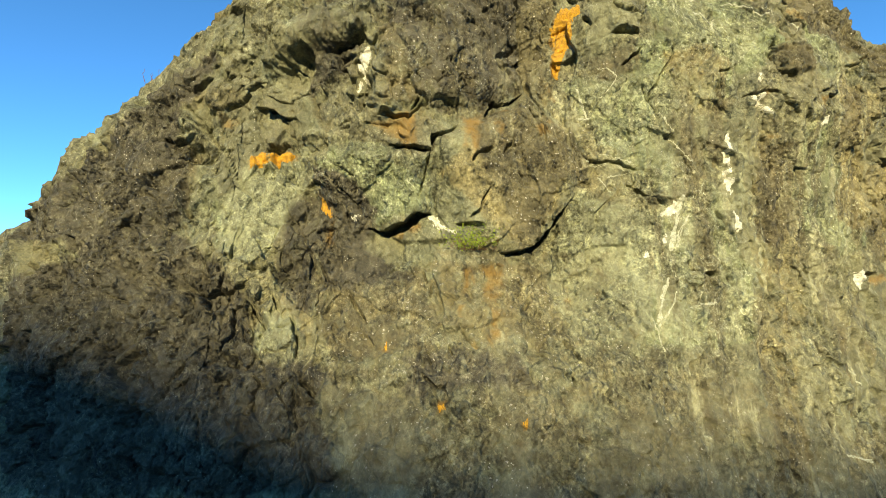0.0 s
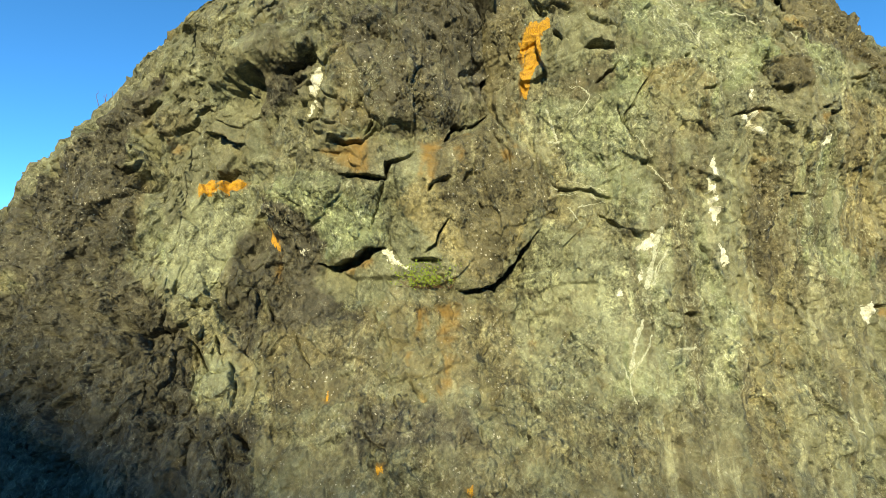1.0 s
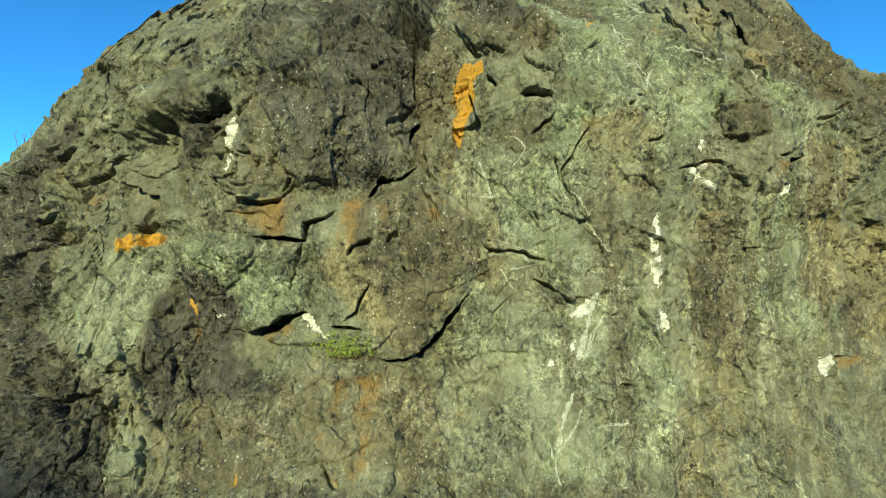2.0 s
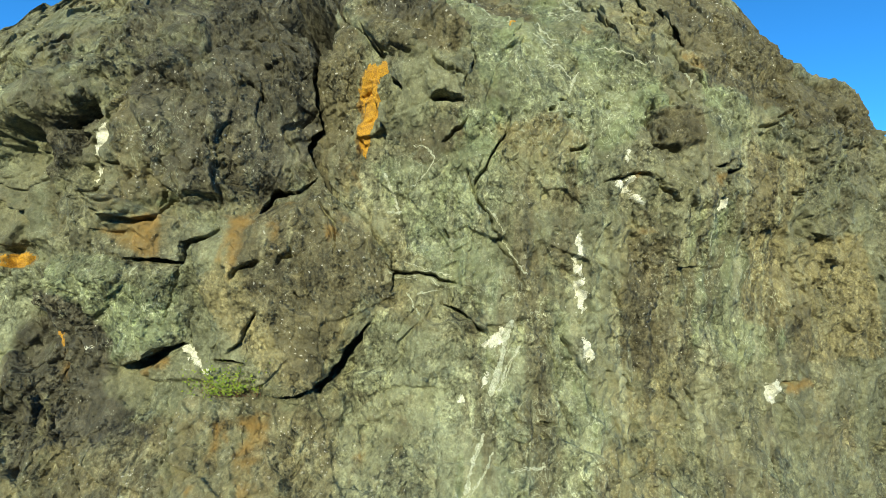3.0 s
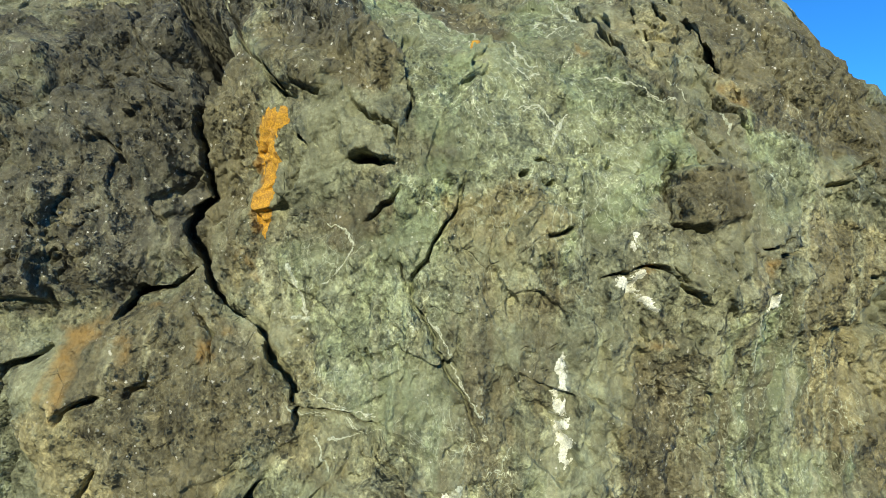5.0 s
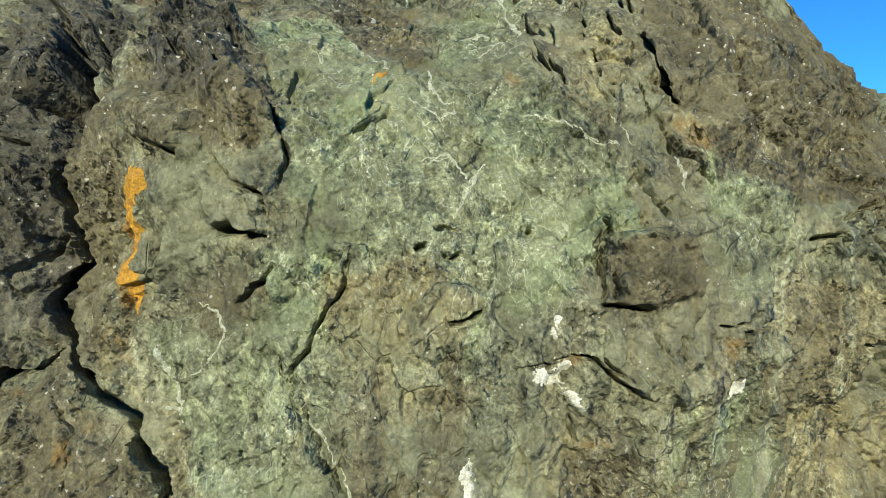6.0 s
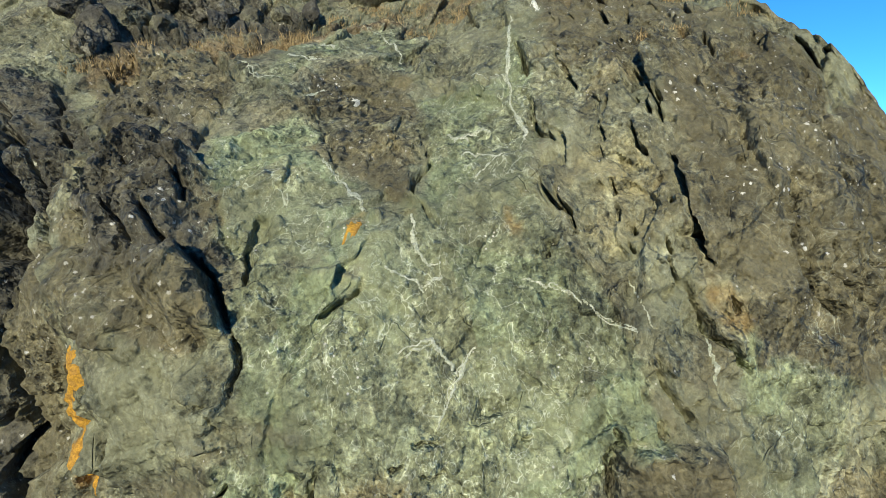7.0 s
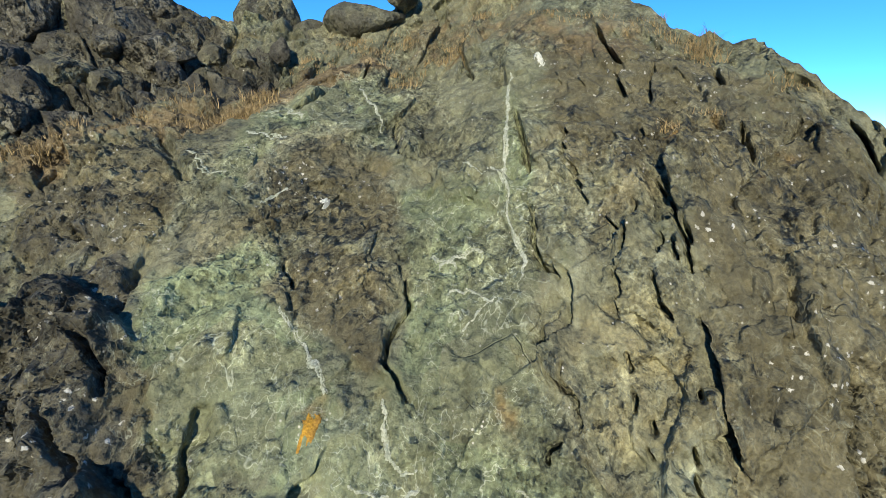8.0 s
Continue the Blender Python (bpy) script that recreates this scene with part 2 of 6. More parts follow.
def cliff_material():
    n = Nodes("weathered_greenstone", 0.88, 0.3)
    tone, extra, crust = n.attribute("tone"), n.attribute("extra"), n.attribute("crust")
    wide = n.ramp(n.noise(0.9, 5.0, 0.62), 0.35, 0.65)
    base = n.mix(wide, (0.180, 0.175, 0.104), (0.166, 0.176, 0.108))
    # rusty and grey-green weathering in patches
    rusty = n.ramp(n.noise(1.3, 5.0, 0.65, 0.3, n.stretched(1.0, 1.0, 0.8, 0.6)), 0.52, 0.66, 0.0, 0.42)
    base = n.mix(rusty, base, (0.225, 0.172, 0.078))
    mossy = n.ramp(n.noise(1.7, 5.0, 0.65, 0.3, n.stretched(0.9, 1.0, 1.0, -0.5)), 0.54, 0.68, 0.0, 0.5)
    base = n.mix(mossy, base, (0.165, 0.182, 0.108))
    patches = n.noise(6.5, 3.5, 0.62)

    def soft(weight, width=0.24):
        broken = n.math("ADD", weight, n.math("MULTIPLY", n.math("SUBTRACT", patches, 0.5), 1.1))
        return n.ramp(broken, 0.5 - width, 0.5 + width)

    colour = n.mix(soft(tone[0]), base, n.mix(n.ramp(n.noise(4.0, 5.0, 0.62), 0.4, 0.6), (0.204, 0.236, 0.126), (0.176, 0.200, 0.108)))
    # slabs of differing tone
    slab = n.tree.nodes.new("ShaderNodeSeparateColor")
    n.tree.links.new(n.cells(2.6, n.warped(n.stretched(1.0, 1.0, 0.6, 0.35), 2.5, 0.12)).outputs["Color"], slab.inputs["Color"])
    colour = n.mix(n.math("MULTIPLY", n.ramp(slab.outputs[0], 0.45, 0.75), 0.45), colour, (0.142, 0.136, 0.084))
    colour = n.mix(n.math("MULTIPLY", n.ramp(slab.outputs[1], 0.60, 0.80), 0.45), colour, (0.215, 0.215, 0.120))
    colour = n.mix(soft(extra[0]), colour, (0.238, 0.210, 0.106))
    colour = n.mix(soft(extra[1]), colour, (0.262, 0.278, 0.168))
    colour = n.mix(soft(tone[1]), colour, n.mix(n.ramp(n.noise(5.0, 4.0, 0.6), 0.4, 0.62), (0.138, 0.122, 0.066), (0.116, 0.105, 0.060)))
    # dark rock; this tone also paints shade in hollows and at the foot
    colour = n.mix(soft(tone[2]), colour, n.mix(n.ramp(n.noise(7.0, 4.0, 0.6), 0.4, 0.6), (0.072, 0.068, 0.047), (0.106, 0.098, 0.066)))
    colour = n.mix(soft(extra[2]), colour, (0.190, 0.145, 0.075))
    # long stains down the weathered flank
    run = n.noise(1.0, 4.0, 0.62, 0.0, n.stretched(7.0, 3.0, 0.55))
    run2 = n.noise(1.0, 3.0, 0.6, 0.0, n.stretched(3.0, 2.0, 0.3))
    colour = n.mix(n.math("MULTIPLY", crust[2], n.ramp(run, 0.50, 0.66, 0.0, 0.85)), colour, (0.305, 0.305, 0.185))
    colour = n.mix(n.math("MULTIPLY", crust[2], n.ramp(run2, 0.52, 0.66, 0.0, 0.75)), colour, (0.130, 0.112, 0.062))
    # a web of pale mineral threads, thickest in the green rock
    line = n.math("ABSOLUTE", n.math("SUBTRACT", n.noise(6.5, 3.0, 0.6, 0.5, n.stretched(1, 1, 0.6, 0.3)), 0.5))
    line2 = n.math("ABSOLUTE", n.math("SUBTRACT", n.noise(15.0, 3.0, 0.6, 0.4, n.stretched(1, 1, 0.7, -0.5)), 0.5))
    web = n.math("MAXIMUM", n.ramp(line, 0.0, 0.014, 1.0, 0.0), n.math("MULTIPLY", n.ramp(line2, 0.0, 0.016, 1.0, 0.0), 0.55))
    here = n.ramp(n.noise(2.2, 4.0, 0.6), 0.38, 0.56)
    amount = n.math("MULTIPLY", n.math("MULTIPLY", web, here), n.math("ADD", n.math("MULTIPLY", tone[0], 0.7), 0.2))
    colour = n.mix(amount, colour, (0.44, 0.46, 0.32))
    colour = mottled(n, colour)
    # specks of pale lichen
    specks = n.cells(30.0)
    sparse = n.math("MULTIPLY", n.ramp(specks.outputs["Distance"], 0.10, 0.24, 1.0, 0.0), n.ramp(n.noise(3.5, 3.0, 0.6), 0.52, 0.66))
    one = n.tree.nodes.new("ShaderNodeSeparateColor")
    n.tree.links.new(specks.outputs["Color"], one.inputs["Color"])
    sparse = n.math("MULTIPLY", sparse, n.ramp(one.outputs[0], 0.62, 0.66))
    spots = n.cells(21.0, n.warped(n.place, 12.0, 0.025))
    pick = n.tree.nodes.new("ShaderNodeSeparateColor")
    n.tree.links.new(spots.outputs["Color"], pick.inputs["Color"])
    large = n.math("MULTIPLY", n.ramp(n.math("ADD", spots.outputs["Distance"], n.math("MULTIPLY", n.math("SUBTRACT", n.noise(55.0, 2.0, 0.6), 0.5), 0.9)), 0.10, 0.24, 1.0, 0.0), n.ramp(pick.outputs[0], 0.50, 0.53))
    large = n.math("MULTIPLY", large, n.ramp(n.noise(2.6, 3.0, 0.6), 0.47, 0.56))
    large = n.math("MULTIPLY", large, tone[1])
    colour = n.mix(n.math("MAXIMUM", sparse, large), colour, (0.60, 0.58, 0.48))
    # stains round the lichen and quartz
    colour = n.mix(n.math("MULTIPLY", soft(crust[0], 0.34), 0.72), colour, (0.31, 0.180, 0.045))
    colour = n.mix(n.math("MULTIPLY", soft(crust[1], 0.3), 0.8), colour, (0.40, 0.40, 0.31))
    crumbly = n.math("ADD", n.math("MULTIPLY", n.math("MAXIMUM", n.math("MULTIPLY", n.math("MAXIMUM", tone[1], extra[0]), 0.35), tone[2]), 0.9), 0.2)
    return n.finish(colour, rock_relief(n, crumbly), 0.85, 1.0)


def plain_rock(name, a, b):
    n = Nodes(name, 0.9, 0.25)
    return n.finish(mottled(n, n.mix(n.ramp(n.noise(4.0, 5.0, 0.6), 0.4, 0.6), a, b)), rock_relief(n, 0.9), 0.9, 1.0)


def crust_material(name, a, b, relief=0.01):
    n = Nodes(name, 0.85, 0.25)
    colour = n.mix(n.ramp(n.noise(22.0, 5.0, 0.65), 0.38, 0.62), a, b)
    grey = n.value(n.ramp(n.noise(90.0, 3.0, 0.6), 0.3, 0.7, 0.7, 1.25))
    return n.finish(n.mix(1.0, colour, grey, "MULTIPLY"), n.noise(60.0, 5.0, 0.7), 0.8, relief)


def straw_material(name, a, b):
    n = Nodes(name, 0.75, 0.2)
    info = n.tree.nodes.new("ShaderNodeNewGeometry")
    return n.finish(n.mix(info.outputs["Random Per Island"], a, b))


ROCK = cliff_material()
DARK_ROCK = plain_rock("dark_blocky_rock", (0.085, 0.080, 0.062), (0.125, 0.118, 0.085))
LICHEN = crust_material("orange_lichen", (0.53, 0.285, 0.036), (0.38, 0.205, 0.042))
QUARTZ = crust_material("white_quartz", (0.70, 0.69, 0.56), (0.50, 0.50, 0.39))
VEIN = crust_material("pale_vein", (0.47, 0.48, 0.36), (0.34, 0.36, 0.25))
STRAW = straw_material("dry_grass", (0.44, 0.335, 0.165), (0.29, 0.21, 0.10))
LEAF = straw_material("green_leaf", (0.16, 0.24, 0.035), (0.27, 0.33, 0.055))
TWIG = straw_material("dry_twig", (0.20, 0.09, 0.05), (0.12, 0.07, 0.04))
GROUND = plain_rock("coarse_shore_gravel", (0.24, 0.215, 0.165), (0.34, 0.31, 0.25))


# ---- the cliff: a fine sheet over the face, the crest and the back ----
def columns():
    left = -6.2 - np.cumsum(np.geomspace(0.02, 0.8, 18))[::-1]
    right = 8.2 + np.cumsum(np.geomspace(0.02, 0.8, 18))
    return np.concatenate([left, np.arange(-6.2, -2.6, 0.018), np.arange(-2.6, 5.7, 0.0088), np.arange(5.7, 8.2, 0.016), right])


def rows():
    s = np.cumsum(np.concatenate([np.full(36, 0.0046), np.full(160, 0.00125), np.full(480, 0.00095), np.full(340, 0.00072)]))
    return np.concatenate([[0], s]) / s[-1]


XS, SS = columns(), rows()
GX, GS = np.meshgrid(XS, SS)
GZ = GS * (crest(GX) + 0.05 * rough(GX, 0 * GX, 0.5, 4, 71))
GY = broad(GX, GZ)
along = np.sqrt(np.diff(GZ, axis=0) ** 2 + np.diff(GY, axis=0) ** 2)
GW = np.vstack([np.zeros((1, GX.shape[1])), np.cumsum(along, axis=0)])  # the way up the face
BENDX = GX + 0.045 * rough(GX, GW, 0.45, 3, 11) + 0.012 * rough(GX, GW, 0.07, 2, 15)
BENDZ = GZ + 0.045 * rough(GX, GW, 0.45, 3, 21) + 0.012 * rough(GX, GW, 0.07, 2, 25)
WEIGHTS = {k: np.zeros(GX.shape, np.float32) for k in ("green", "brown", "dark", "tan", "pale", "soil", "orange", "white", "block", "streak")}
SINK = np.zeros(GX.shape)  # how far the surface lies behind its place
SIDEX, SIDEZ = np.zeros(GX.shape), np.zeros(GX.shape)  # how far clefts undercut
CLEFT, PROUD = np.zeros(GX.shape), np.zeros(GX.shape)  # how deep clefts are, how far their lips stand out
CRUSTS = []  # outlines that get a crust of their own


def window(points, margin):
    """The part of the sheet near some points of the face."""
    px, pz = [p[0] for p in points], [p[1] for p in points]
    j0, j1 = np.searchsorted(XS, [min(px) - margin, max(px) + margin])
    top = crest(GX[0, j0 : j1 + 1])
    i0, i1 = np.searchsorted(SS, [(min(pz) - margin) / top.max(), (max(pz) + margin) / max(top.min(), 0.5)])
    return slice(max(i0 - 1, 0), min(i1 + 1, len(SS))), slice(max(j0 - 1, 0), min(j1 + 1, len(XS)))


def inside(points, x, z):
    """Metres within an outline (minus: outside)."""
    near, odd = np.full(x.shape, 1e9), np.zeros(x.shape, bool)
    for (ax, az), (bx, bz) in zip(points, points[1:] + points[:1]):
        dx, dz = bx - ax, bz - az
        h = np.clip(((x - ax) * dx + (z - az) * dz) / (dx * dx + dz * dz + 1e-12), 0, 1)
        near = np.minimum(near, (x - ax - h * dx) ** 2 + (z - az - h * dz) ** 2)
        with np.errstate(divide="ignore", invalid="ignore"):
            odd ^= ((az > z) != (bz > z)) & (x < ax + (z - az) * dx / (dz if dz else 1e-12))
    return np.where(odd, 1, -1) * np.sqrt(near)


def beside(points, x, z):
    """Metres from a line, the side (left of its way: plus), its across direction and the share of its way."""
    near, side = np.full(x.shape, 1e9), np.zeros(x.shape)
    nx, nz, along_ = np.zeros(x.shape), np.zeros(x.shape), np.zeros(x.shape)
    lengths = [math.dist(a, b) for a, b in zip(points, points[1:])]
    total, done = sum(lengths), 0.0
    for (ax, az), (bx, bz), length in zip(points, points[1:], lengths):
        dx, dz = bx - ax, bz - az
        h = np.clip(((x - ax) * dx + (z - az) * dz) / (length * length + 1e-12), 0, 1)
        far = (x - ax - h * dx) ** 2 + (z - az - h * dz) ** 2
        closer = far < near
        near = np.where(closer, far, near)
        side = np.where(closer, np.sign(dx * (z - az) - dz * (x - ax)), side)
        nx, nz = np.where(closer, -dz / (length + 1e-9), nx), np.where(closer, dx / (length + 1e-9), nz)
        along_ = np.where(closer, (done + h * length) / total, along_)
        done += length
    return np.sqrt(near), side, nx, nz, along_


def step(a, low, high):
    h = np.clip((a - low) / (high - low), 0, 1)
    return h * h * (3 - 2 * h)


def zone(kind, strength, points):
    """A stretch of the face with its own colour; some dark ones also hold shade."""
    crusty = kind in ("orange", "white")
    edge = (0.03 if strength > 0.57 else 0.07) if crusty else 0.3 if kind in ("block", "streak") else 0.11
    w = window(points, edge + 0.2)
    weight = strength * step(inside(points, BENDX[w], BENDZ[w]), -edge, edge)
    if kind == "orange" and strength < 0.58:  # a stain in the rock, with no crust
        weight = weight * (0.35 + 0.6 * strength) / strength
    elif crusty:
        CRUSTS.append((kind, strength, points, 0.0))
        weight = (0.75 if kind == "orange" else 0.4) * weight
    WEIGHTS[kind][w] = np.maximum(WEIGHTS[kind][w], weight)


def vein(strength, width, points):
    """A thin thread of quartz."""
    for strand in range(2):
        CRUSTS.append(("vein", strength, points, 0.0036 + 0.09 * width - 0.001 * strand))


def knob(height, edge, points):
    """A block that stands proud of the face (minus: a hollow)."""
    w = window(points, edge + 0.15)
    x, z = 0.5 * (GX + BENDX)[w], 0.5 * (GZ + BENDZ)[w]
    x = x + 0.018 * rough(GX[w], GW[w], 0.10, 2, 231)
    z = z + 0.018 * rough(GX[w], GW[w], 0.10, 2, 235)
    d = inside(points, x, z)
    SINK[w] -= height * step(d, -edge, edge) * (0.8 + 0.35 * step(d, 0.0, 0.25))


def crack(width, depth, lip, points):
    """A cleft, with the block on one side of it standing proud and the cleft running in under that block."""
    w = window(points, 0.9)
    x = GX[w] + 0.020 * rough(GX[w], GW[w], 0.26, 2, 33) + 0.011 * rough(GX[w], GW[w], 0.07, 2, 133)
    z = GZ[w] + 0.020 * rough(GX[w], GW[w], 0.26, 2, 35) + 0.011 * rough(GX[w], GW[w], 0.07, 2, 135)
    d, side, nx, nz, way = beside(points, x, z)
    if isinstance(width, list):
        marks = np.cumsum([0] + [math.dist(a, b) for a, b in zip(points, points[1:])])
        width = np.interp(way, marks / marks[-1], width)
    taper = np.clip(5 * np.minimum(way, 1 - way) + 0.15, 0, 1)
    here = width * (0.3 + 0.7 * taper) * (1 + 0.55 * grain(GX[w], GW[w], 0.11, 37))
    here = np.maximum(here, 0.011)
    lean = 0.3 * float(step(np.array(depth), 0.18, 0.28)) + 0.4 * float(step(np.array(depth), 0.35, 0.6))
    depth = np.minimum(depth, 11 * width + 0.05)
    open_ = step(-d, -here - 0.006, 0.008 - here) * taper
    proud = np.where(side * np.sign(lip) > 0, 1.0, 0.0) * np.exp(-np.maximum(d - 0.8 * width, 0) / 0.22) * (1 - open_) * taper
    PROUD[w] = np.maximum(PROUD[w], abs(lip) * proud)
    toward, deep = np.sign(lip) if lip else 1.0, depth * open_
    deeper = deep > CLEFT[w]
    SIDEX[w] = np.where(deeper, toward * nx * deep * lean, SIDEX[w])
    SIDEZ[w] = np.where(deeper, toward * nz * deep * lean, SIDEZ[w])
    CLEFT[w] = np.maximum(CLEFT[w], deep)


zone("brown", 1.0, [(2.05, 8.37), (2.03, 8.54), (2.03, 8.80), (2.24, 8.89), (2.66, 8.72), (2.79, 8.52), (2.78, 8.34), (2.60, 8.32), (2.39, 8.30)])
zone("brown", 0.9, [(2.31, 8.26), (2.50, 8.30), (2.79, 8.21), (2.88, 8.04), (2.87, 7.90), (2.90, 7.76), (2.77, 7.72), (2.63, 7.86), (2.48, 8.03)])
zone("brown", 0.8, [(4.32, 8.45), (4.51, 8.77), (4.79, 8.87), (5.10, 8.71), (5.24, 8.33), (4.97, 7.40), (4.40, 7.44), (4.32, 7.97)])
zone("brown", 0.7, [(3.71, 9.34), (4.19, 9.31), (4.19, 8.94), (4.03, 8.78), (3.70, 9.04)])
zone("dark", 0.9, [(1.16, 8.15), (1.47, 8.29), (1.68, 8.20), (1.77, 8.03), (1.90, 7.77), (2.19, 7.49), (1.55, 7.46), (1.28, 7.86)])
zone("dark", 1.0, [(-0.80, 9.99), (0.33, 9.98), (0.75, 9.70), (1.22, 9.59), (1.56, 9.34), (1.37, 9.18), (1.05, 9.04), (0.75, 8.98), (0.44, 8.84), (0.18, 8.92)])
zone("soil", 0.9, [(0.20, 8.88), (0.45, 8.88), (0.89, 9.02), (1.43, 9.20), (1.70, 9.52), (2.18, 9.67), (2.36, 9.47), (1.91, 9.21), (1.70, 9.08), (1.37, 8.95), (0.86, 8.88), (0.59, 8.71), (0.40, 8.71)])
zone("soil", 0.5, [(2.22, 9.87), (2.74, 10.03), (4.18, 9.77), (4.59, 9.50), (4.24, 9.36), (3.33, 9.49), (2.43, 9.54)])
zone("green", 1.0, [(2.78, 8.55), (3.15, 8.65), (3.41, 8.47), (3.52, 8.17), (3.56, 7.87), (3.59, 7.72), (3.48, 7.51), (3.13, 7.65), (2.97, 7.88), (2.93, 8.14)])
zone("green", 0.9, [(1.82, 8.03), (1.85, 8.24), (2.04, 8.30), (2.26, 8.17), (2.39, 7.99), (2.63, 7.75), (2.85, 7.59), (3.10, 7.53), (2.90, 7.41), (2.26, 7.47), (2.00, 7.70)])
zone("green", 0.9, [(1.95, 9.40), (2.32, 9.35), (2.60, 9.09), (2.62, 8.83), (2.20, 8.95), (1.88, 8.87), (1.91, 8.51), (1.69, 8.67), (1.61, 8.95)])
zone("green", 1.0, [(3.31, 9.19), (3.44, 9.18), (3.52, 8.56), (3.56, 8.17), (3.50, 8.07), (3.43, 8.41), (3.32, 8.79)])
zone("green", 0.5, [(3.60, 8.56), (3.75, 8.57), (3.76, 8.19), (3.63, 8.15)])
zone("green", 1.0, [(2.27, 7.48), (2.75, 7.39), (2.82, 7.71), (3.13, 7.88), (3.58, 7.70), (3.80, 7.48), (4.08, 7.11), (4.21, 6.71), (3.89, 6.55), (3.72, 6.34), (3.50, 6.28), (3.12, 6.52), (2.78, 6.91), (2.58, 6.75), (2.34, 6.86), (2.23, 7.19)])
zone("green", 0.8, [(2.58, 6.53), (3.11, 6.73), (3.36, 6.51), (3.39, 6.17), (3.22, 5.85), (2.44, 5.86)])
zone("green", 0.5, [(2.10, 6.34), (2.58, 6.75), (2.69, 6.53), (2.37, 5.85), (1.54, 5.74)])
zone("dark", 0.75, [(-0.40, 8.09), (0.35, 8.09), (0.73, 7.15), (0.80, 6.83), (0.76, 6.45), (0.81, 6.13), (0.47, 5.84), (0.26, 5.70)])
zone("brown", 0.55, [(0.26, 5.70), (0.47, 5.83), (0.83, 6.06), (1.24, 5.64), (1.55, 5.23), (1.56, 4.96), (0.37, 4.93)])
zone("brown", 0.65, [(0.75, 7.38), (1.04, 7.70), (1.33, 7.23), (1.17, 6.77), (1.18, 6.17), (0.86, 6.10), (0.76, 6.38)])
zone("brown", 0.9, [(3.99, 6.67), (4.13, 6.68), (4.45, 6.69), (4.43, 6.38), (4.24, 6.28), (3.94, 6.31)])
zone("tan", 0.9, [(4.94, 6.36), (5.72, 6.37), (6.24, 4.40), (5.05, 4.69), (5.18, 5.35)])
zone("green", 0.8, [(4.13, 5.26), (4.45, 5.79), (4.68, 5.92), (4.98, 5.76), (4.97, 5.30), (4.89, 4.72), (4.04, 4.88)])
zone("green", 0.4, [(4.79, 7.22), (5.35, 6.74), (5.04, 6.40), (4.65, 6.39)])
zone("green", 1.0, [(2.14, 3.49), (2.32, 3.87), (2.66, 4.73), (2.90, 4.97), (3.16, 4.67), (3.19, 3.92), (3.43, 3.39)])
zone("green", 0.7, [(1.31, 6.17), (1.98, 6.33), (2.18, 6.57), (2.95, 7.18), (3.47, 6.99), (3.43, 6.37), (2.66, 5.99), (2.42, 5.55), (2.66, 5.26), (2.81, 4.97), (2.42, 4.74), (1.69, 5.26)])
zone("dark", 0.45, [(-1.96, 7.50), (0.43, 7.64), (0.63, 6.03), (0.19, 5.80), (-0.44, 5.68), (-0.70, 6.59), (-0.99, 6.69), (-1.65, 6.24)])
zone("brown", 0.4, [(5.04, 7.75), (7.82, 6.94), (6.01, 6.72), (5.11, 7.09)])
zone("brown", 0.45, [(-1.48, 3.37), (-0.03, 4.11), (1.88, 4.12), (2.04, 3.13), (3.00, 2.88), (4.36, 1.73), (4.23, 1.48), (-1.04, 1.84), (-1.34, 2.62)])
# lower left foot: dark rock, and part of its shade painted as colour
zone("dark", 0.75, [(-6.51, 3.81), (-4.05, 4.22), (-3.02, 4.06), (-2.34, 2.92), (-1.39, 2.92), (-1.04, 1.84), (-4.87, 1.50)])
zone("green", 0.6, [(-1.75, 5.20), (-1.06, 5.41), (-0.28, 5.20), (-0.22, 4.57), (-0.74, 4.38), (-1.27, 4.52), (-1.67, 4.79)])
zone("pale", 0.7, [(-2.71, 4.53), (-2.51, 5.26), (-1.77, 5.41), (-1.74, 4.86), (-2.10, 4.19), (-2.36, 3.92), (-2.71, 4.18)])
zone("pale", 0.7, [(-2.28, 3.19), (-1.98, 3.46), (-1.68, 3.31), (-1.62, 3.00), (-2.12, 3.03)])
zone("green", 0.5, [(1.92, 3.13), (2.36, 4.04), (2.81, 4.51), (3.25, 4.26), (3.35, 3.35), (2.93, 2.88), (2.14, 3.02)])
zone("tan", 0.5, [(3.65, 5.64), (4.31, 5.56), (4.37, 3.34), (3.60, 2.15), (3.37, 3.10)])
zone("block", 1.0, [(-0.80, 9.99), (0.33, 9.98), (0.75, 9.70), (1.22, 9.59), (1.56, 9.34), (1.35, 9.20), (1.00, 9.08), (0.72, 9.02), (0.38, 8.90), (0.11, 8.98)])
zone("block", 0.35, [(1.16, 8.15), (1.47, 8.29), (1.68, 8.20), (1.77, 8.03), (1.90, 7.77), (2.19, 7.49), (1.55, 7.46), (1.28, 7.86)])
zone("block", 0.3, [(0.43, 8.67), (0.74, 8.84), (1.58, 8.61), (1.63, 8.27), (1.04, 8.10)])
zone("block", 0.25, [(-0.40, 8.09), (0.35, 8.09), (0.73, 7.15), (0.80, 6.83), (0.76, 6.45), (0.81, 6.13), (0.47, 5.84), (0.26, 5.70)])
zone("block", 0.7, [(-6.99, 4.44), (-4.22, 4.94), (-3.08, 4.39), (-2.34, 2.92), (-1.39, 2.92), (-1.04, 1.84), (-4.87, 1.50)])
zone("block", 0.7, [(-5.27, 5.07), (-4.18, 6.34), (-2.81, 6.81), (-1.07, 6.60), (-1.62, 5.47), (-2.57, 4.12), (-3.64, 4.27)])
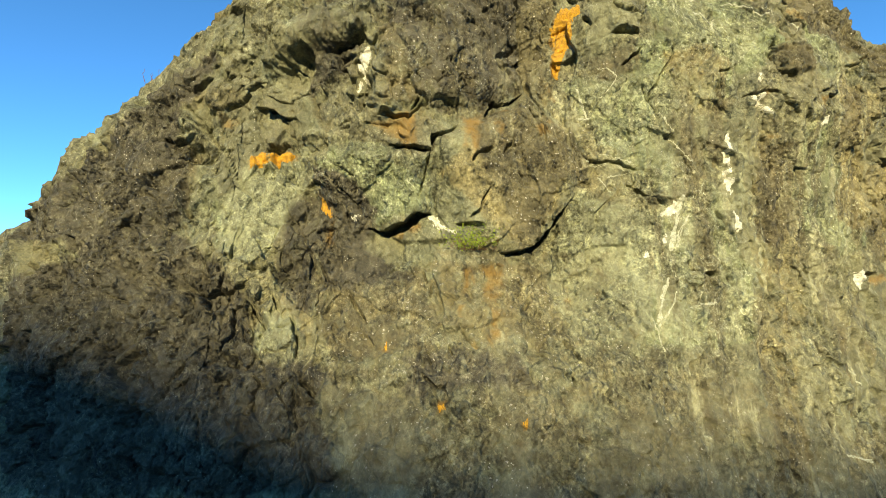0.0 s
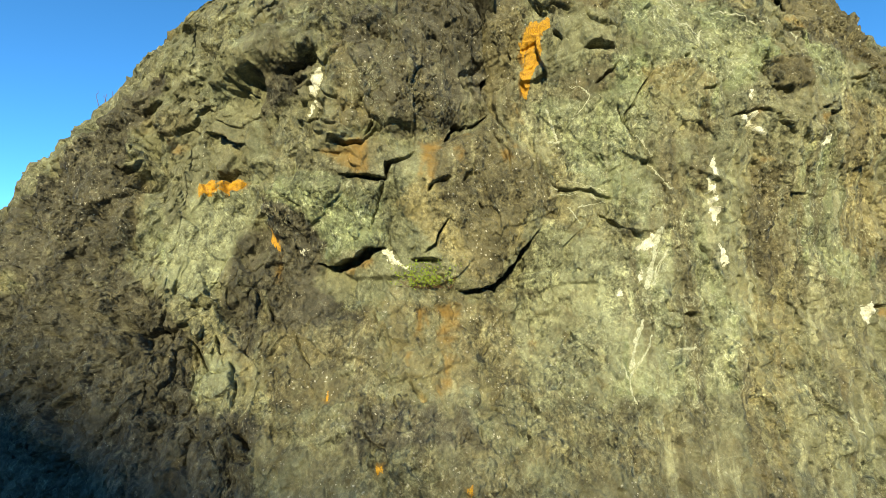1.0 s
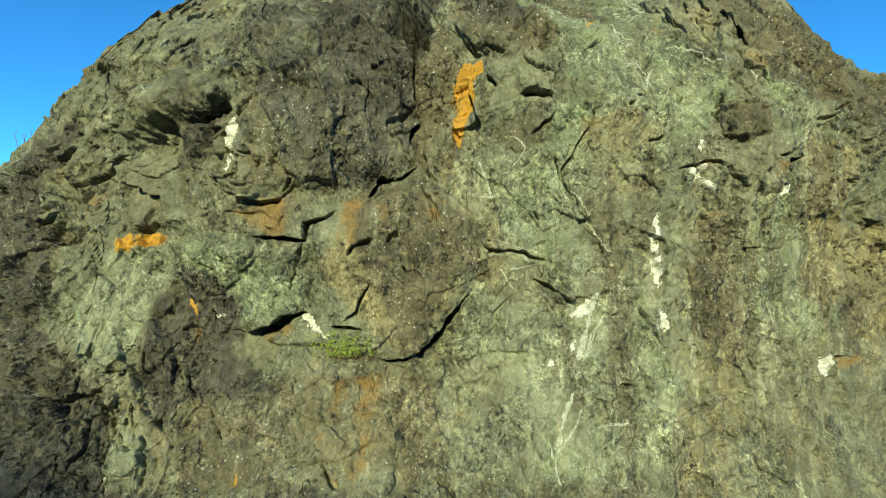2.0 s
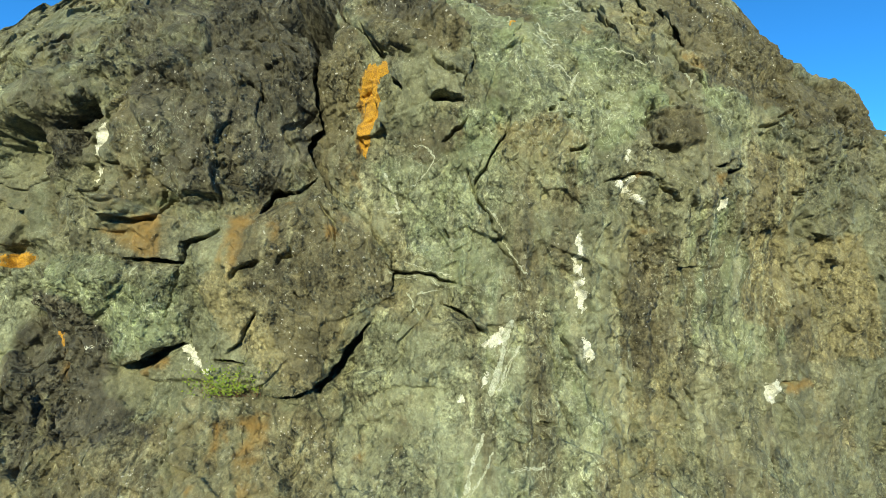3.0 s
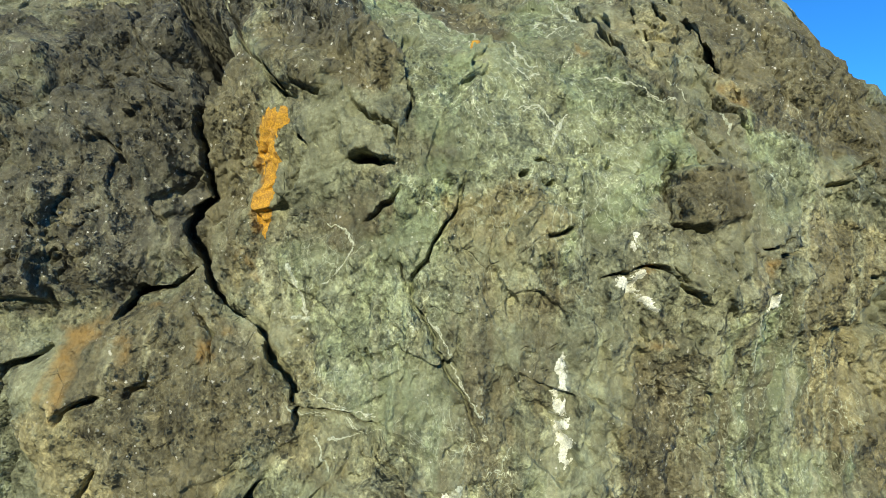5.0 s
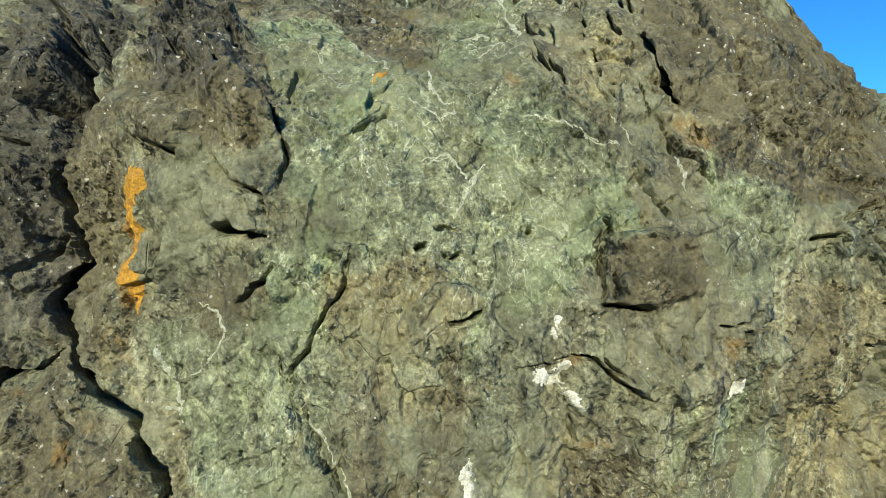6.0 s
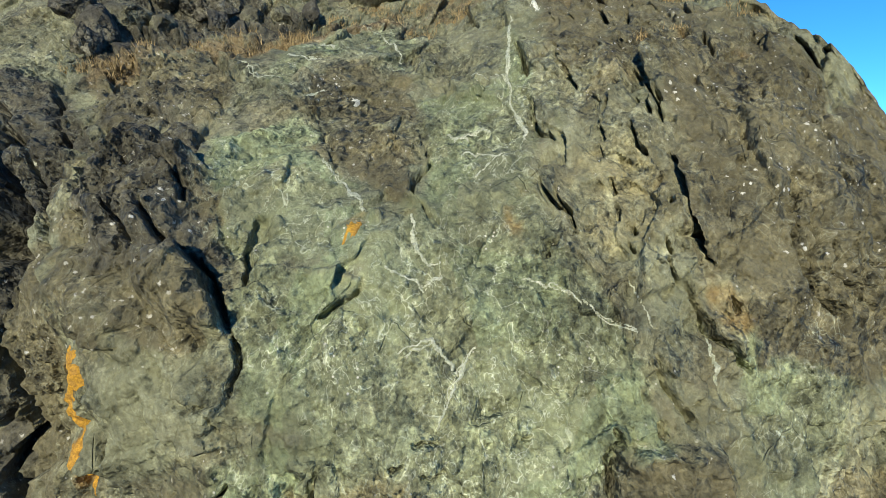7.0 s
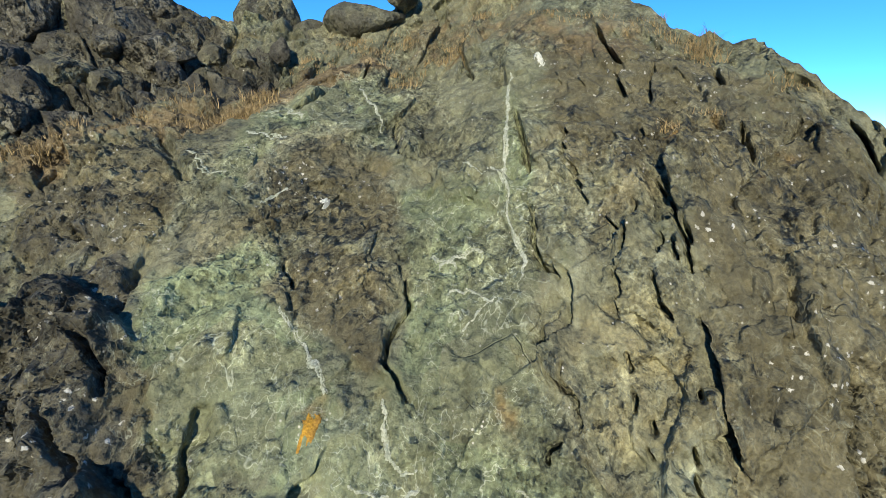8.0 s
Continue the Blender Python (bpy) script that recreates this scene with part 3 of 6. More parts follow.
zone("streak", 1.0, [(4.53, 6.35), (5.80, 6.89), (6.24, 4.40), (4.04, 4.88), (4.34, 5.79)])
zone("streak", 0.7, [(3.40, 8.65), (4.40, 8.98), (4.34, 8.18), (4.42, 7.44), (3.71, 7.41), (3.61, 7.72)])
zone("streak", 0.8, [(2.21, 4.69), (3.37, 6.11), (5.99, 6.55), (4.86, 1.43), (2.40, 1.77)])
zone("dark", 0.7, [(-6.99, 4.44), (-5.48, 5.19), (-4.40, 5.59), (-3.81, 6.31), (-2.80, 6.73), (-3.32, 5.85), (-3.18, 4.53), (-3.61, 4.07)])
zone("brown", 0.75, [(4.85, 7.86), (7.67, 7.43), (7.50, 6.87), (6.01, 6.72), (5.11, 7.09)])
zone("brown", 0.6, [(4.51, 8.02), (5.88, 8.52), (6.17, 7.43), (5.75, 6.76), (5.02, 6.98), (4.57, 7.40)])
zone("brown", 0.5, [(4.22, 9.26), (4.64, 9.30), (4.97, 9.13), (5.33, 8.83), (5.24, 8.33), (4.79, 8.87), (4.48, 8.77), (4.19, 8.78)])
zone("dark", 0.6, [(1.30, 7.85), (1.79, 7.91), (2.05, 7.48), (1.88, 7.39), (1.58, 7.49)])
zone("pale", 0.45, [(1.60, 6.25), (2.64, 6.26), (3.58, 5.78), (3.28, 3.11), (2.18, 2.90), (1.96, 3.73), (1.65, 4.83)])
zone("streak", 1.0, [(1.90, 5.73), (3.39, 6.33), (5.20, 6.00), (6.53, 4.67), (4.82, 1.38), (2.39, 1.72), (1.96, 3.36)])
zone("streak", 0.6, [(-0.72, 3.92), (1.01, 3.94), (0.87, 2.64), (-0.84, 2.64)])
zone("streak", 0.5, [(-0.29, 6.65), (1.66, 6.70), (1.66, 5.03), (-0.03, 5.28)])
zone("brown", 0.7, [(3.59, 9.67), (4.29, 9.61), (4.69, 9.35), (5.13, 9.09), (5.48, 8.70), (5.24, 8.33), (4.56, 8.35), (4.35, 8.45), (4.30, 8.66), (3.72, 8.62), (3.60, 9.00)])
zone("dark", 0.5, [(0.40, 8.71), (0.71, 8.77), (1.29, 8.58), (1.47, 8.29), (1.16, 8.15), (1.04, 8.10)])
zone("block", 0.35, [(4.85, 7.86), (7.67, 7.43), (8.83, 6.01), (5.63, 6.32), (4.65, 7.26)])
zone("brown", 0.85, [(3.74, 5.41), (4.19, 5.42), (4.24, 4.41), (3.98, 4.18), (3.63, 4.21), (3.70, 4.86)])
zone("green", 0.9, [(4.28, 5.16), (4.86, 5.43), (5.80, 5.34), (5.86, 4.27), (5.02, 4.07), (4.44, 4.40)])
zone("tan", 1.0, [(5.88, 5.46), (7.19, 5.65), (7.52, 4.07), (6.06, 4.12)])
zone("brown", 0.75, [(0.61, 7.50), (1.07, 7.45), (1.14, 6.18), (0.99, 5.45), (0.68, 6.03)])
# painted shade in the recess under the overhang
zone("dark", 0.7, [(-1.78, 6.54), (-1.04, 6.55), (-1.49, 5.99), (-1.89, 6.01)])
zone("brown", 0.8, [(0.03, 6.93), (0.54, 7.15), (0.58, 6.03), (0.18, 5.90)])
zone("brown", 0.8, [(0.03, 5.69), (0.64, 5.87), (0.99, 5.40), (1.20, 4.87), (0.97, 4.26), (0.61, 4.18), (0.39, 4.87)])
zone("pale", 0.7, [(-1.58, 7.22), (-1.20, 7.40), (-1.02, 6.95), (-1.45, 6.77)])
zone("green", 0.7, [(-0.69, 6.40), (-0.27, 6.52), (-0.15, 5.83), (-0.48, 5.68)])
zone("brown", 0.75, [(0.31, 8.77), (0.74, 8.84), (1.08, 8.91), (1.52, 8.58), (1.62, 8.31), (1.19, 8.26), (0.95, 8.19)])
zone("block", 0.3, [(0.31, 8.77), (0.74, 8.84), (1.08, 8.91), (1.52, 8.58), (1.62, 8.31), (1.19, 8.26), (0.95, 8.19)])
zone("tan", 0.25, [(3.75, 8.54), (4.36, 8.57), (4.27, 8.05), (4.28, 7.78), (4.29, 7.44), (3.82, 7.40), (3.76, 7.93)])
zone("pale", 0.65, [(2.51, 4.13), (3.20, 4.10), (3.43, 3.39), (2.19, 3.49)])
zone("brown", 0.85, [(1.17, 7.87), (1.45, 8.32), (1.97, 7.86), (2.26, 7.27), (2.06, 7.08), (1.65, 7.26)])
zone("block", 0.4, [(1.17, 7.87), (1.45, 8.32), (1.97, 7.86), (2.26, 7.27), (2.06, 7.08), (1.65, 7.26)])
# shade of the cleft strip, put into the colour
zone("dark", 0.7, [(-1.92, 4.79), (-1.57, 4.84), (-1.32, 4.36), (-1.57, 3.89), (-1.47, 3.42), (-1.71, 3.41), (-2.03, 3.89)])
zone("tan", 0.5, [(0.90, 5.70), (1.55, 5.68), (2.31, 4.66), (2.17, 3.94), (1.19, 3.80), (0.90, 3.96), (1.36, 4.67), (1.36, 5.07)])
zone("tan", 0.6, [(-0.28, 3.98), (0.96, 3.96), (1.52, 3.70), (1.36, 3.05), (0.15, 3.13), (-0.22, 3.52)])
zone("green", 0.9, [(-1.30, 5.14), (-0.31, 5.18), (-0.32, 4.54), (-0.81, 4.37), (-1.19, 4.60)])
zone("tan", 0.7, [(-0.20, 4.95), (0.48, 5.69), (1.08, 5.70), (1.31, 5.07), (1.19, 4.55), (0.61, 4.08), (0.15, 4.60)])
zone("brown", 0.7, [(-0.93, 6.85), (-0.47, 6.94), (0.59, 7.00), (0.75, 6.16), (0.24, 5.87), (-0.27, 5.83), (-0.78, 5.64)])
zone("green", 0.6, [(-2.91, 4.60), (-2.28, 4.98), (-1.73, 5.28), (-1.83, 4.72), (-2.19, 4.12), (-2.59, 4.12)])
zone("pale", 0.4, [(-2.04, 3.57), (-1.71, 3.51), (-1.53, 3.09), (-1.81, 3.12), (-2.09, 3.29)])
zone("brown", 0.7, [(-1.63, 3.89), (-0.28, 3.92), (-0.14, 3.01), (-1.33, 2.92)])
zone("green", 1.0, [(2.36, 4.61), (3.15, 4.67), (3.42, 3.81), (3.25, 3.07), (2.75, 3.01), (2.04, 3.09), (2.16, 3.73)])
# dark broken rock at the lower left; the tone also carries shade
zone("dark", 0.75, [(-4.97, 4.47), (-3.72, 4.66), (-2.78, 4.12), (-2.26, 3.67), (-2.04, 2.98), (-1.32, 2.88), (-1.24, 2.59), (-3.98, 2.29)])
zone("block", 0.8, [(-3.35, 5.78), (-2.84, 4.60), (-1.70, 4.72), (-1.13, 3.39), (-1.90, 2.54), (-3.98, 2.29)])
zone("block", 0.8, [(-2.65, 7.07), (-0.96, 7.13), (0.71, 7.26), (0.78, 6.10), (-0.32, 5.70), (-2.19, 6.00)])
zone("brown", 0.7, [(-4.19, 5.85), (-3.10, 5.38), (-3.25, 4.60), (-4.97, 4.47)])
zone("pale", 0.65, [(1.42, 4.84), (2.30, 4.55), (2.21, 3.73), (1.98, 3.04), (1.15, 2.97), (0.95, 3.80)])
zone("dark", 0.7, [(-0.55, 2.98), (-0.15, 3.09), (0.65, 3.04), (0.80, 2.69), (-0.49, 2.66)])
zone("pale", 0.65, [(2.42, 4.67), (2.89, 4.61), (3.20, 3.71), (3.19, 3.08), (2.14, 3.04), (2.18, 3.68)])
zone("block", 0.6, [(-0.46, 8.13), (0.48, 7.98), (0.72, 7.34), (0.80, 6.80), (0.78, 6.31), (0.40, 5.80), (0.25, 5.71)])
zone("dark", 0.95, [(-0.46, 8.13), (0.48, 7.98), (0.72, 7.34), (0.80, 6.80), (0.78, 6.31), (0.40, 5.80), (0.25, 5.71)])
zone("brown", 0.8, [(0.27, 5.64), (0.47, 5.73), (0.81, 5.96), (1.26, 5.58), (1.52, 5.24), (1.54, 4.93), (0.36, 4.90)])
zone("tan", 0.8, [(0.79, 7.42), (1.12, 7.41), (1.22, 7.10), (1.14, 6.27), (1.20, 5.90), (1.49, 5.53), (1.93, 5.20), (1.73, 5.25), (1.05, 5.90), (0.82, 6.24), (0.87, 6.52)])
zone("brown", 0.6, [(0.99, 7.81), (1.51, 7.76), (1.76, 7.37), (1.70, 7.12), (1.38, 7.22)])
zone("brown", 0.6, [(1.52, 6.40), (2.17, 6.60), (2.29, 6.36), (1.96, 6.11), (1.67, 6.17)])
zone("tan", 0.6, [(2.42, 6.48), (2.90, 6.64), (3.30, 6.31), (3.14, 5.69), (2.78, 5.69), (2.54, 5.93)])
zone("brown", 0.8, [(4.02, 6.66), (4.41, 6.67), (4.41, 6.31), (4.00, 6.31)])
zone("brown", 0.9, [(4.47, 7.69), (5.99, 8.71), (6.26, 8.40), (6.24, 7.45), (5.85, 6.89), (5.00, 6.90), (4.64, 6.98), (4.59, 7.24)])
zone("brown", 0.5, [(3.77, 5.81), (4.16, 5.80), (4.13, 5.26), (3.81, 5.35)])
zone("green", 0.9, [(4.13, 5.26), (4.49, 5.79), (4.98, 5.76), (5.21, 4.61), (4.15, 4.83)])
zone("tan", 1.0, [(5.10, 5.67), (5.78, 6.30), (6.30, 4.34), (5.33, 4.58)])
zone("green", 0.8, [(4.50, 7.16), (5.03, 7.13), (5.03, 6.36), (4.64, 6.32), (4.52, 6.69)])
zone("block", 0.6, [(0.88, 8.26), (1.55, 8.27), (1.88, 7.88), (2.20, 7.50), (1.53, 7.45)])
zone("dark", 0.8, [(0.92, 8.21), (1.58, 8.27), (1.86, 7.88), (2.18, 7.50), (1.53, 7.45)])
zone("block", 0.3, [(4.40, 8.81), (5.42, 8.56), (4.98, 7.38), (4.42, 7.43), (4.29, 7.90)])
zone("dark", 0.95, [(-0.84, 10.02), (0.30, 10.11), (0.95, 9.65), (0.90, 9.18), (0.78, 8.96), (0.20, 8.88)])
zone("brown", 1.0, [(4.40, 8.81), (5.42, 8.56), (4.98, 7.38), (4.42, 7.42), (4.29, 7.90), (4.25, 8.10)])
zone("brown", 0.8, [(3.76, 9.64), (4.64, 9.30), (4.51, 8.77), (4.24, 8.66), (4.06, 8.57), (3.85, 8.81), (3.67, 9.00)])
zone("green", 1.0, [(2.82, 8.55), (3.44, 8.56), (3.52, 8.17), (3.58, 7.95), (3.56, 7.75), (3.28, 7.59), (3.02, 7.71), (2.95, 7.81), (2.96, 8.05)])
zone("green", 0.8, [(3.38, 8.11), (3.58, 8.13), (3.61, 7.83), (3.73, 7.65), (3.62, 7.46), (3.39, 7.42), (3.37, 7.66)])
zone("tan", 0.5, [(3.76, 8.14), (4.24, 8.18), (4.23, 7.90), (4.25, 7.55), (3.93, 7.40), (3.78, 7.62), (3.71, 7.75)])
zone("green", 0.8, [(1.69, 8.20), (2.20, 8.29), (2.59, 7.86), (2.73, 7.45), (2.20, 7.50), (1.91, 7.81)])
zone("pale", 0.5, [(2.51, 7.73), (3.13, 7.62), (3.15, 7.52), (2.90, 7.43), (2.53, 7.56)])
zone("tan", 0.5, [(0.87, 8.58), (1.37, 8.67), (1.71, 8.34), (1.48, 8.22), (1.05, 8.29)])
# dark rock; the blackness of its hollows is painted in with it
zone("dark", 0.9, [(-1.67, 5.08), (-1.19, 5.00), (-0.87, 4.53), (-1.01, 4.15), (-0.41, 3.74), (-1.46, 3.64)])
zone("block", 0.6, [(-1.67, 5.08), (-1.19, 5.00), (-0.87, 4.53), (-1.01, 4.15), (-0.41, 3.74), (-1.46, 3.64)])
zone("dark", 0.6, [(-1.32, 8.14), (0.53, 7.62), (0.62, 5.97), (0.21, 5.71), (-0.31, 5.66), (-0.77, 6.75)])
# dark grey rock, with the black shade of the hollow painted in too
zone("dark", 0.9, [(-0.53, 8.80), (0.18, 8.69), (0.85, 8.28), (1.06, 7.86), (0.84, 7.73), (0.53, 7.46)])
zone("block", 0.6, [(-0.53, 8.80), (0.18, 8.69), (0.85, 8.28), (1.06, 7.86), (0.84, 7.73), (0.53, 7.46)])
zone("green", 0.6, [(4.58, 6.93), (5.15, 6.94), (5.14, 6.42), (4.65, 6.47)])
zone("tan", 0.9, [(5.07, 6.43), (5.66, 6.33), (6.18, 5.17), (5.24, 5.52)])
zone("orange", 0.92, [(1.28, 7.08), (1.52, 7.05), (1.49, 6.94), (1.43, 6.85), (1.39, 6.60), (1.34, 6.55), (1.29, 6.44), (1.26, 6.23), (1.18, 6.22), (1.16, 6.37), (1.20, 6.61), (1.17, 6.81), (1.20, 6.97)])
zone("orange", 0.35, [(1.18, 6.20), (1.22, 6.10), (1.30, 5.90), (1.24, 5.90), (1.12, 6.10)])
zone("orange", 0.7, [(3.75, 6.06), (3.85, 6.03), (3.86, 5.99), (3.78, 5.98), (3.74, 6.01)])
zone("orange", 0.4, [(3.82, 5.53), (3.94, 5.54), (4.01, 5.49), (3.91, 5.46), (3.82, 5.48)])
zone("orange", 0.3, [(4.63, 6.08), (4.76, 6.10), (4.74, 5.96), (4.61, 5.95)])
zone("orange", 0.3, [(4.42, 7.39), (4.55, 7.40), (4.63, 7.29), (4.57, 7.05), (4.47, 7.16), (4.39, 7.27)])
zone("orange", 0.6, [(2.60, 7.65), (2.66, 7.71), (2.69, 7.62), (2.63, 7.57)])
zone("orange", 0.35, [(3.43, 7.70), (3.54, 7.66), (3.53, 7.57), (3.44, 7.58)])
zone("orange", 0.4, [(0.48, 5.78), (0.61, 5.81), (0.65, 5.76), (0.50, 5.73)])
zone("orange", 0.5, [(1.07, 5.59), (1.13, 5.60), (1.14, 5.55), (1.09, 5.55)])
zone("orange", 0.35, [(0.37, 5.61), (0.44, 5.64), (0.53, 5.45), (0.52, 5.27), (0.44, 5.39)])
zone("white", 0.4, [(3.22, 5.81), (3.24, 5.75), (3.20, 5.62), (3.19, 5.69)])
zone("white", 0.85, [(3.54, 5.96), (3.61, 6.00), (3.74, 6.03), (3.76, 5.97), (3.70, 5.92), (3.74, 5.85), (3.78, 5.82), (3.82, 5.74), (3.79, 5.71), (3.72, 5.77), (3.66, 5.84), (3.61, 5.87), (3.56, 5.91)])
zone("white", 0.8, [(3.64, 6.20), (3.68, 6.25), (3.67, 6.12), (3.64, 6.14)])
zone("white", 0.55, [(4.63, 5.85), (4.72, 5.88), (4.79, 5.90), (4.76, 5.77), (4.67, 5.74)])
vein(0.7, 0.02, [(3.81, 7.26), (3.90, 7.20), (4.04, 7.13)])
vein(0.7, 0.01, [(4.01, 7.36), (4.07, 7.25), (4.12, 7.13)])
vein(0.7, 0.02, [(4.37, 7.16), (4.38, 7.03), (4.40, 6.90)])
vein(0.8, 0.03, [(2.92, 7.64), (3.00, 7.47), (3.04, 7.43), (3.11, 7.44)])
vein(0.7, 0.012, [(2.36, 6.45), (2.42, 6.42), (2.45, 6.38)])
vein(0.8, 0.03, [(1.80, 5.14), (1.94, 5.12), (2.06, 5.09)])
vein(0.8, 0.02, [(1.89, 5.08), (1.97, 5.00)])
vein(0.6, 0.02, [(1.63, 5.27), (1.77, 5.19), (1.90, 5.13)])
vein(0.7, 0.02, [(2.41, 5.72), (2.48, 5.63), (2.54, 5.45), (2.63, 5.27), (2.72, 5.12)])
vein(0.6, 0.012, [(1.71, 6.30), (1.85, 6.24), (1.92, 6.14), (1.85, 6.02), (1.70, 5.90)])
vein(0.8, 0.05, [(1.48, 5.71), (1.61, 5.72)])
vein(0.7, 0.03, [(0.68, 8.10), (0.83, 7.92)])
vein(0.6, 0.02, [(4.53, 5.79), (4.63, 5.57), (4.63, 5.35)])
vein(0.6, 0.012, [(2.98, 7.06), (3.11, 7.11), (3.21, 7.00)])
vein(0.6, 0.012, [(3.14, 6.75), (3.24, 6.97), (3.31, 7.08)])
vein(0.6, 0.01, [(3.53, 7.35), (3.71, 7.31), (3.81, 7.26)])
zone("orange", 0.65, [(-2.52, 5.21), (-2.30, 5.29), (-2.08, 5.35), (-1.92, 5.30), (-1.91, 5.21), (-2.24, 5.12), (-2.46, 5.08)])
zone("orange", 0.5, [(-2.83, 5.83), (-2.73, 5.81), (-2.68, 5.68), (-2.80, 5.65)])
zone("orange", 0.65, [(-1.67, 4.81), (-1.54, 4.75), (-1.38, 4.54), (-1.38, 4.48), (-1.57, 4.60)])
zone("orange", 0.35, [(-1.47, 4.36), (-1.37, 4.42), (-1.37, 4.21), (-1.45, 4.21)])
zone("orange", 0.5, [(-0.87, 5.57), (-0.60, 5.59), (-0.43, 5.67), (-0.44, 5.44), (-0.60, 5.32), (-0.78, 5.47)])
zone("orange", 0.45, [(0.09, 5.67), (0.22, 5.71), (0.20, 5.36), (0.11, 5.30), (0.07, 5.48)])
zone("orange", 0.5, [(0.07, 3.82), (0.13, 3.85), (0.13, 3.64), (0.06, 3.62)])
zone("orange", 0.55, [(0.28, 3.89), (0.45, 3.91), (0.48, 3.68), (0.40, 3.71), (0.35, 3.66), (0.27, 3.64)])
zone("orange", 0.6, [(0.44, 3.49), (0.49, 3.49), (0.50, 3.40), (0.45, 3.40)])
zone("orange", 0.5, [(0.02, 3.48), (0.08, 3.46), (0.07, 3.34), (0.02, 3.38)])
zone("orange", 0.4, [(0.17, 3.17), (0.25, 3.15), (0.25, 3.07), (0.18, 3.10)])
zone("orange", 0.7, [(-0.75, 3.12), (-0.69, 3.10), (-0.68, 3.03), (-0.73, 3.05)])
zone("orange", 0.45, [(1.21, 3.62), (1.32, 3.63), (1.32, 3.57), (1.22, 3.57)])
zone("orange", 0.5, [(-0.74, 4.28), (-0.52, 4.31), (-0.55, 4.22), (-0.70, 4.20)])
zone("orange", 0.35, [(0.10, 5.67), (0.27, 5.71), (0.26, 5.19), (0.18, 5.07)])
zone("orange", 0.35, [(0.27, 3.64), (0.45, 3.66), (0.46, 3.16), (0.34, 3.13)])
zone("white", 0.45, [(-1.16, 6.04), (-1.06, 6.06), (-1.11, 5.89), (-1.17, 5.87)])
zone("white", 0.8, [(-0.32, 4.49), (-0.23, 4.50), (-0.11, 4.37), (-0.02, 4.29), (-0.12, 4.30), (-0.23, 4.38)])
zone("white", 0.6, [(-1.19, 4.51), (-1.06, 4.50), (-1.08, 4.42), (-1.17, 4.45)])
zone("white", 0.7, [(3.22, 3.18), (3.28, 3.17), (3.26, 3.12), (3.22, 3.12)])
zone("white", 0.7, [(3.24, 3.02), (3.32, 3.01), (3.30, 2.94), (3.23, 2.96)])
zone("white", 0.6, [(2.12, 4.10), (2.23, 4.08), (2.20, 4.00), (2.13, 4.01)])
vein(0.8, 0.03, [(1.52, 5.16), (1.59, 5.10), (1.76, 5.10)])
vein(0.8, 0.02, [(1.76, 4.95), (1.92, 4.96), (2.12, 5.00)])
vein(0.8, 0.03, [(1.67, 4.95), (1.73, 4.84), (1.78, 4.75)])
vein(0.8, 0.03, [(1.47, 6.06), (1.50, 5.93), (1.58, 5.68)])
vein(1.0, 0.18, [(2.59, 4.71), (2.53, 4.55), (2.49, 4.33), (2.41, 4.11)])
vein(0.7, 0.03, [(2.67, 4.50), (2.58, 4.33), (2.48, 4.13)])
vein(0.9, 0.1, [(2.35, 3.78), (2.25, 3.52), (2.20, 3.32)])
vein(0.7, 0.04, [(2.42, 3.63), (2.32, 3.42), (2.16, 3.23)])
vein(0.7, 0.05, [(2.12, 3.32), (2.18, 3.13), (2.19, 2.99)])
vein(0.7, 0.02, [(2.60, 3.47), (2.84, 3.49)])
vein(0.7, 0.03, [(4.82, 2.69), (5.00, 2.49)])
zone("orange", 0.9, [(-0.19, 2.59), (-0.09, 2.60), (-0.08, 2.53), (-0.16, 2.52)])
zone("orange", 0.8, [(0.59, 2.45), (0.66, 2.45), (0.66, 2.38), (0.60, 2.38)])
zone("orange", 0.5, [(-0.29, 2.36), (-0.21, 2.38), (-0.21, 2.31), (-0.29, 2.30)])
vein(0.8, 0.05, [(4.39, 1.81), (4.89, 1.68)])
zone("orange", 0.8, [(2.59, 7.66), (2.63, 7.67), (2.66, 7.63), (2.61, 7.64)])
zone("orange", 0.4, [(2.83, 7.69), (2.91, 7.70), (2.91, 7.66), (2.84, 7.66)])
zone("orange", 0.4, [(3.51, 7.88), (3.57, 7.87), (3.58, 7.81), (3.51, 7.82)])
zone("orange", 0.6, [(4.56, 8.97), (4.62, 8.96), (4.63, 8.89), (4.57, 8.88)])
zone("orange", 0.5, [(4.29, 8.84), (4.38, 8.87), (4.38, 8.82), (4.29, 8.81)])
zone("orange", 0.45, [(4.90, 8.75), (4.99, 8.74), (4.95, 8.69), (4.89, 8.70)])
zone("orange", 0.45, [(4.74, 8.63), (4.82, 8.60), (4.81, 8.58), (4.73, 8.59)])
zone("orange", 0.5, [(2.77, 9.58), (2.90, 9.59), (2.93, 9.47), (2.80, 9.48)])
zone("orange", 0.3, [(2.26, 8.17), (2.30, 8.16), (2.35, 8.08), (2.32, 8.09)])
zone("white", 0.8, [(3.53, 9.37), (3.61, 9.41), (3.64, 9.34), (3.57, 9.31)])
zone("white", 0.5, [(2.29, 8.53), (2.37, 8.54), (2.42, 8.50), (2.36, 8.48)])
zone("white", 0.6, [(2.51, 8.51), (2.55, 8.51), (2.57, 8.46), (2.53, 8.47)])
vein(0.8, 0.05, [(3.37, 9.23), (3.36, 9.01), (3.37, 8.79), (3.37, 8.62), (3.39, 8.53)])
vein(0.7, 0.03, [(3.26, 8.65), (3.34, 8.59), (3.38, 8.53)])
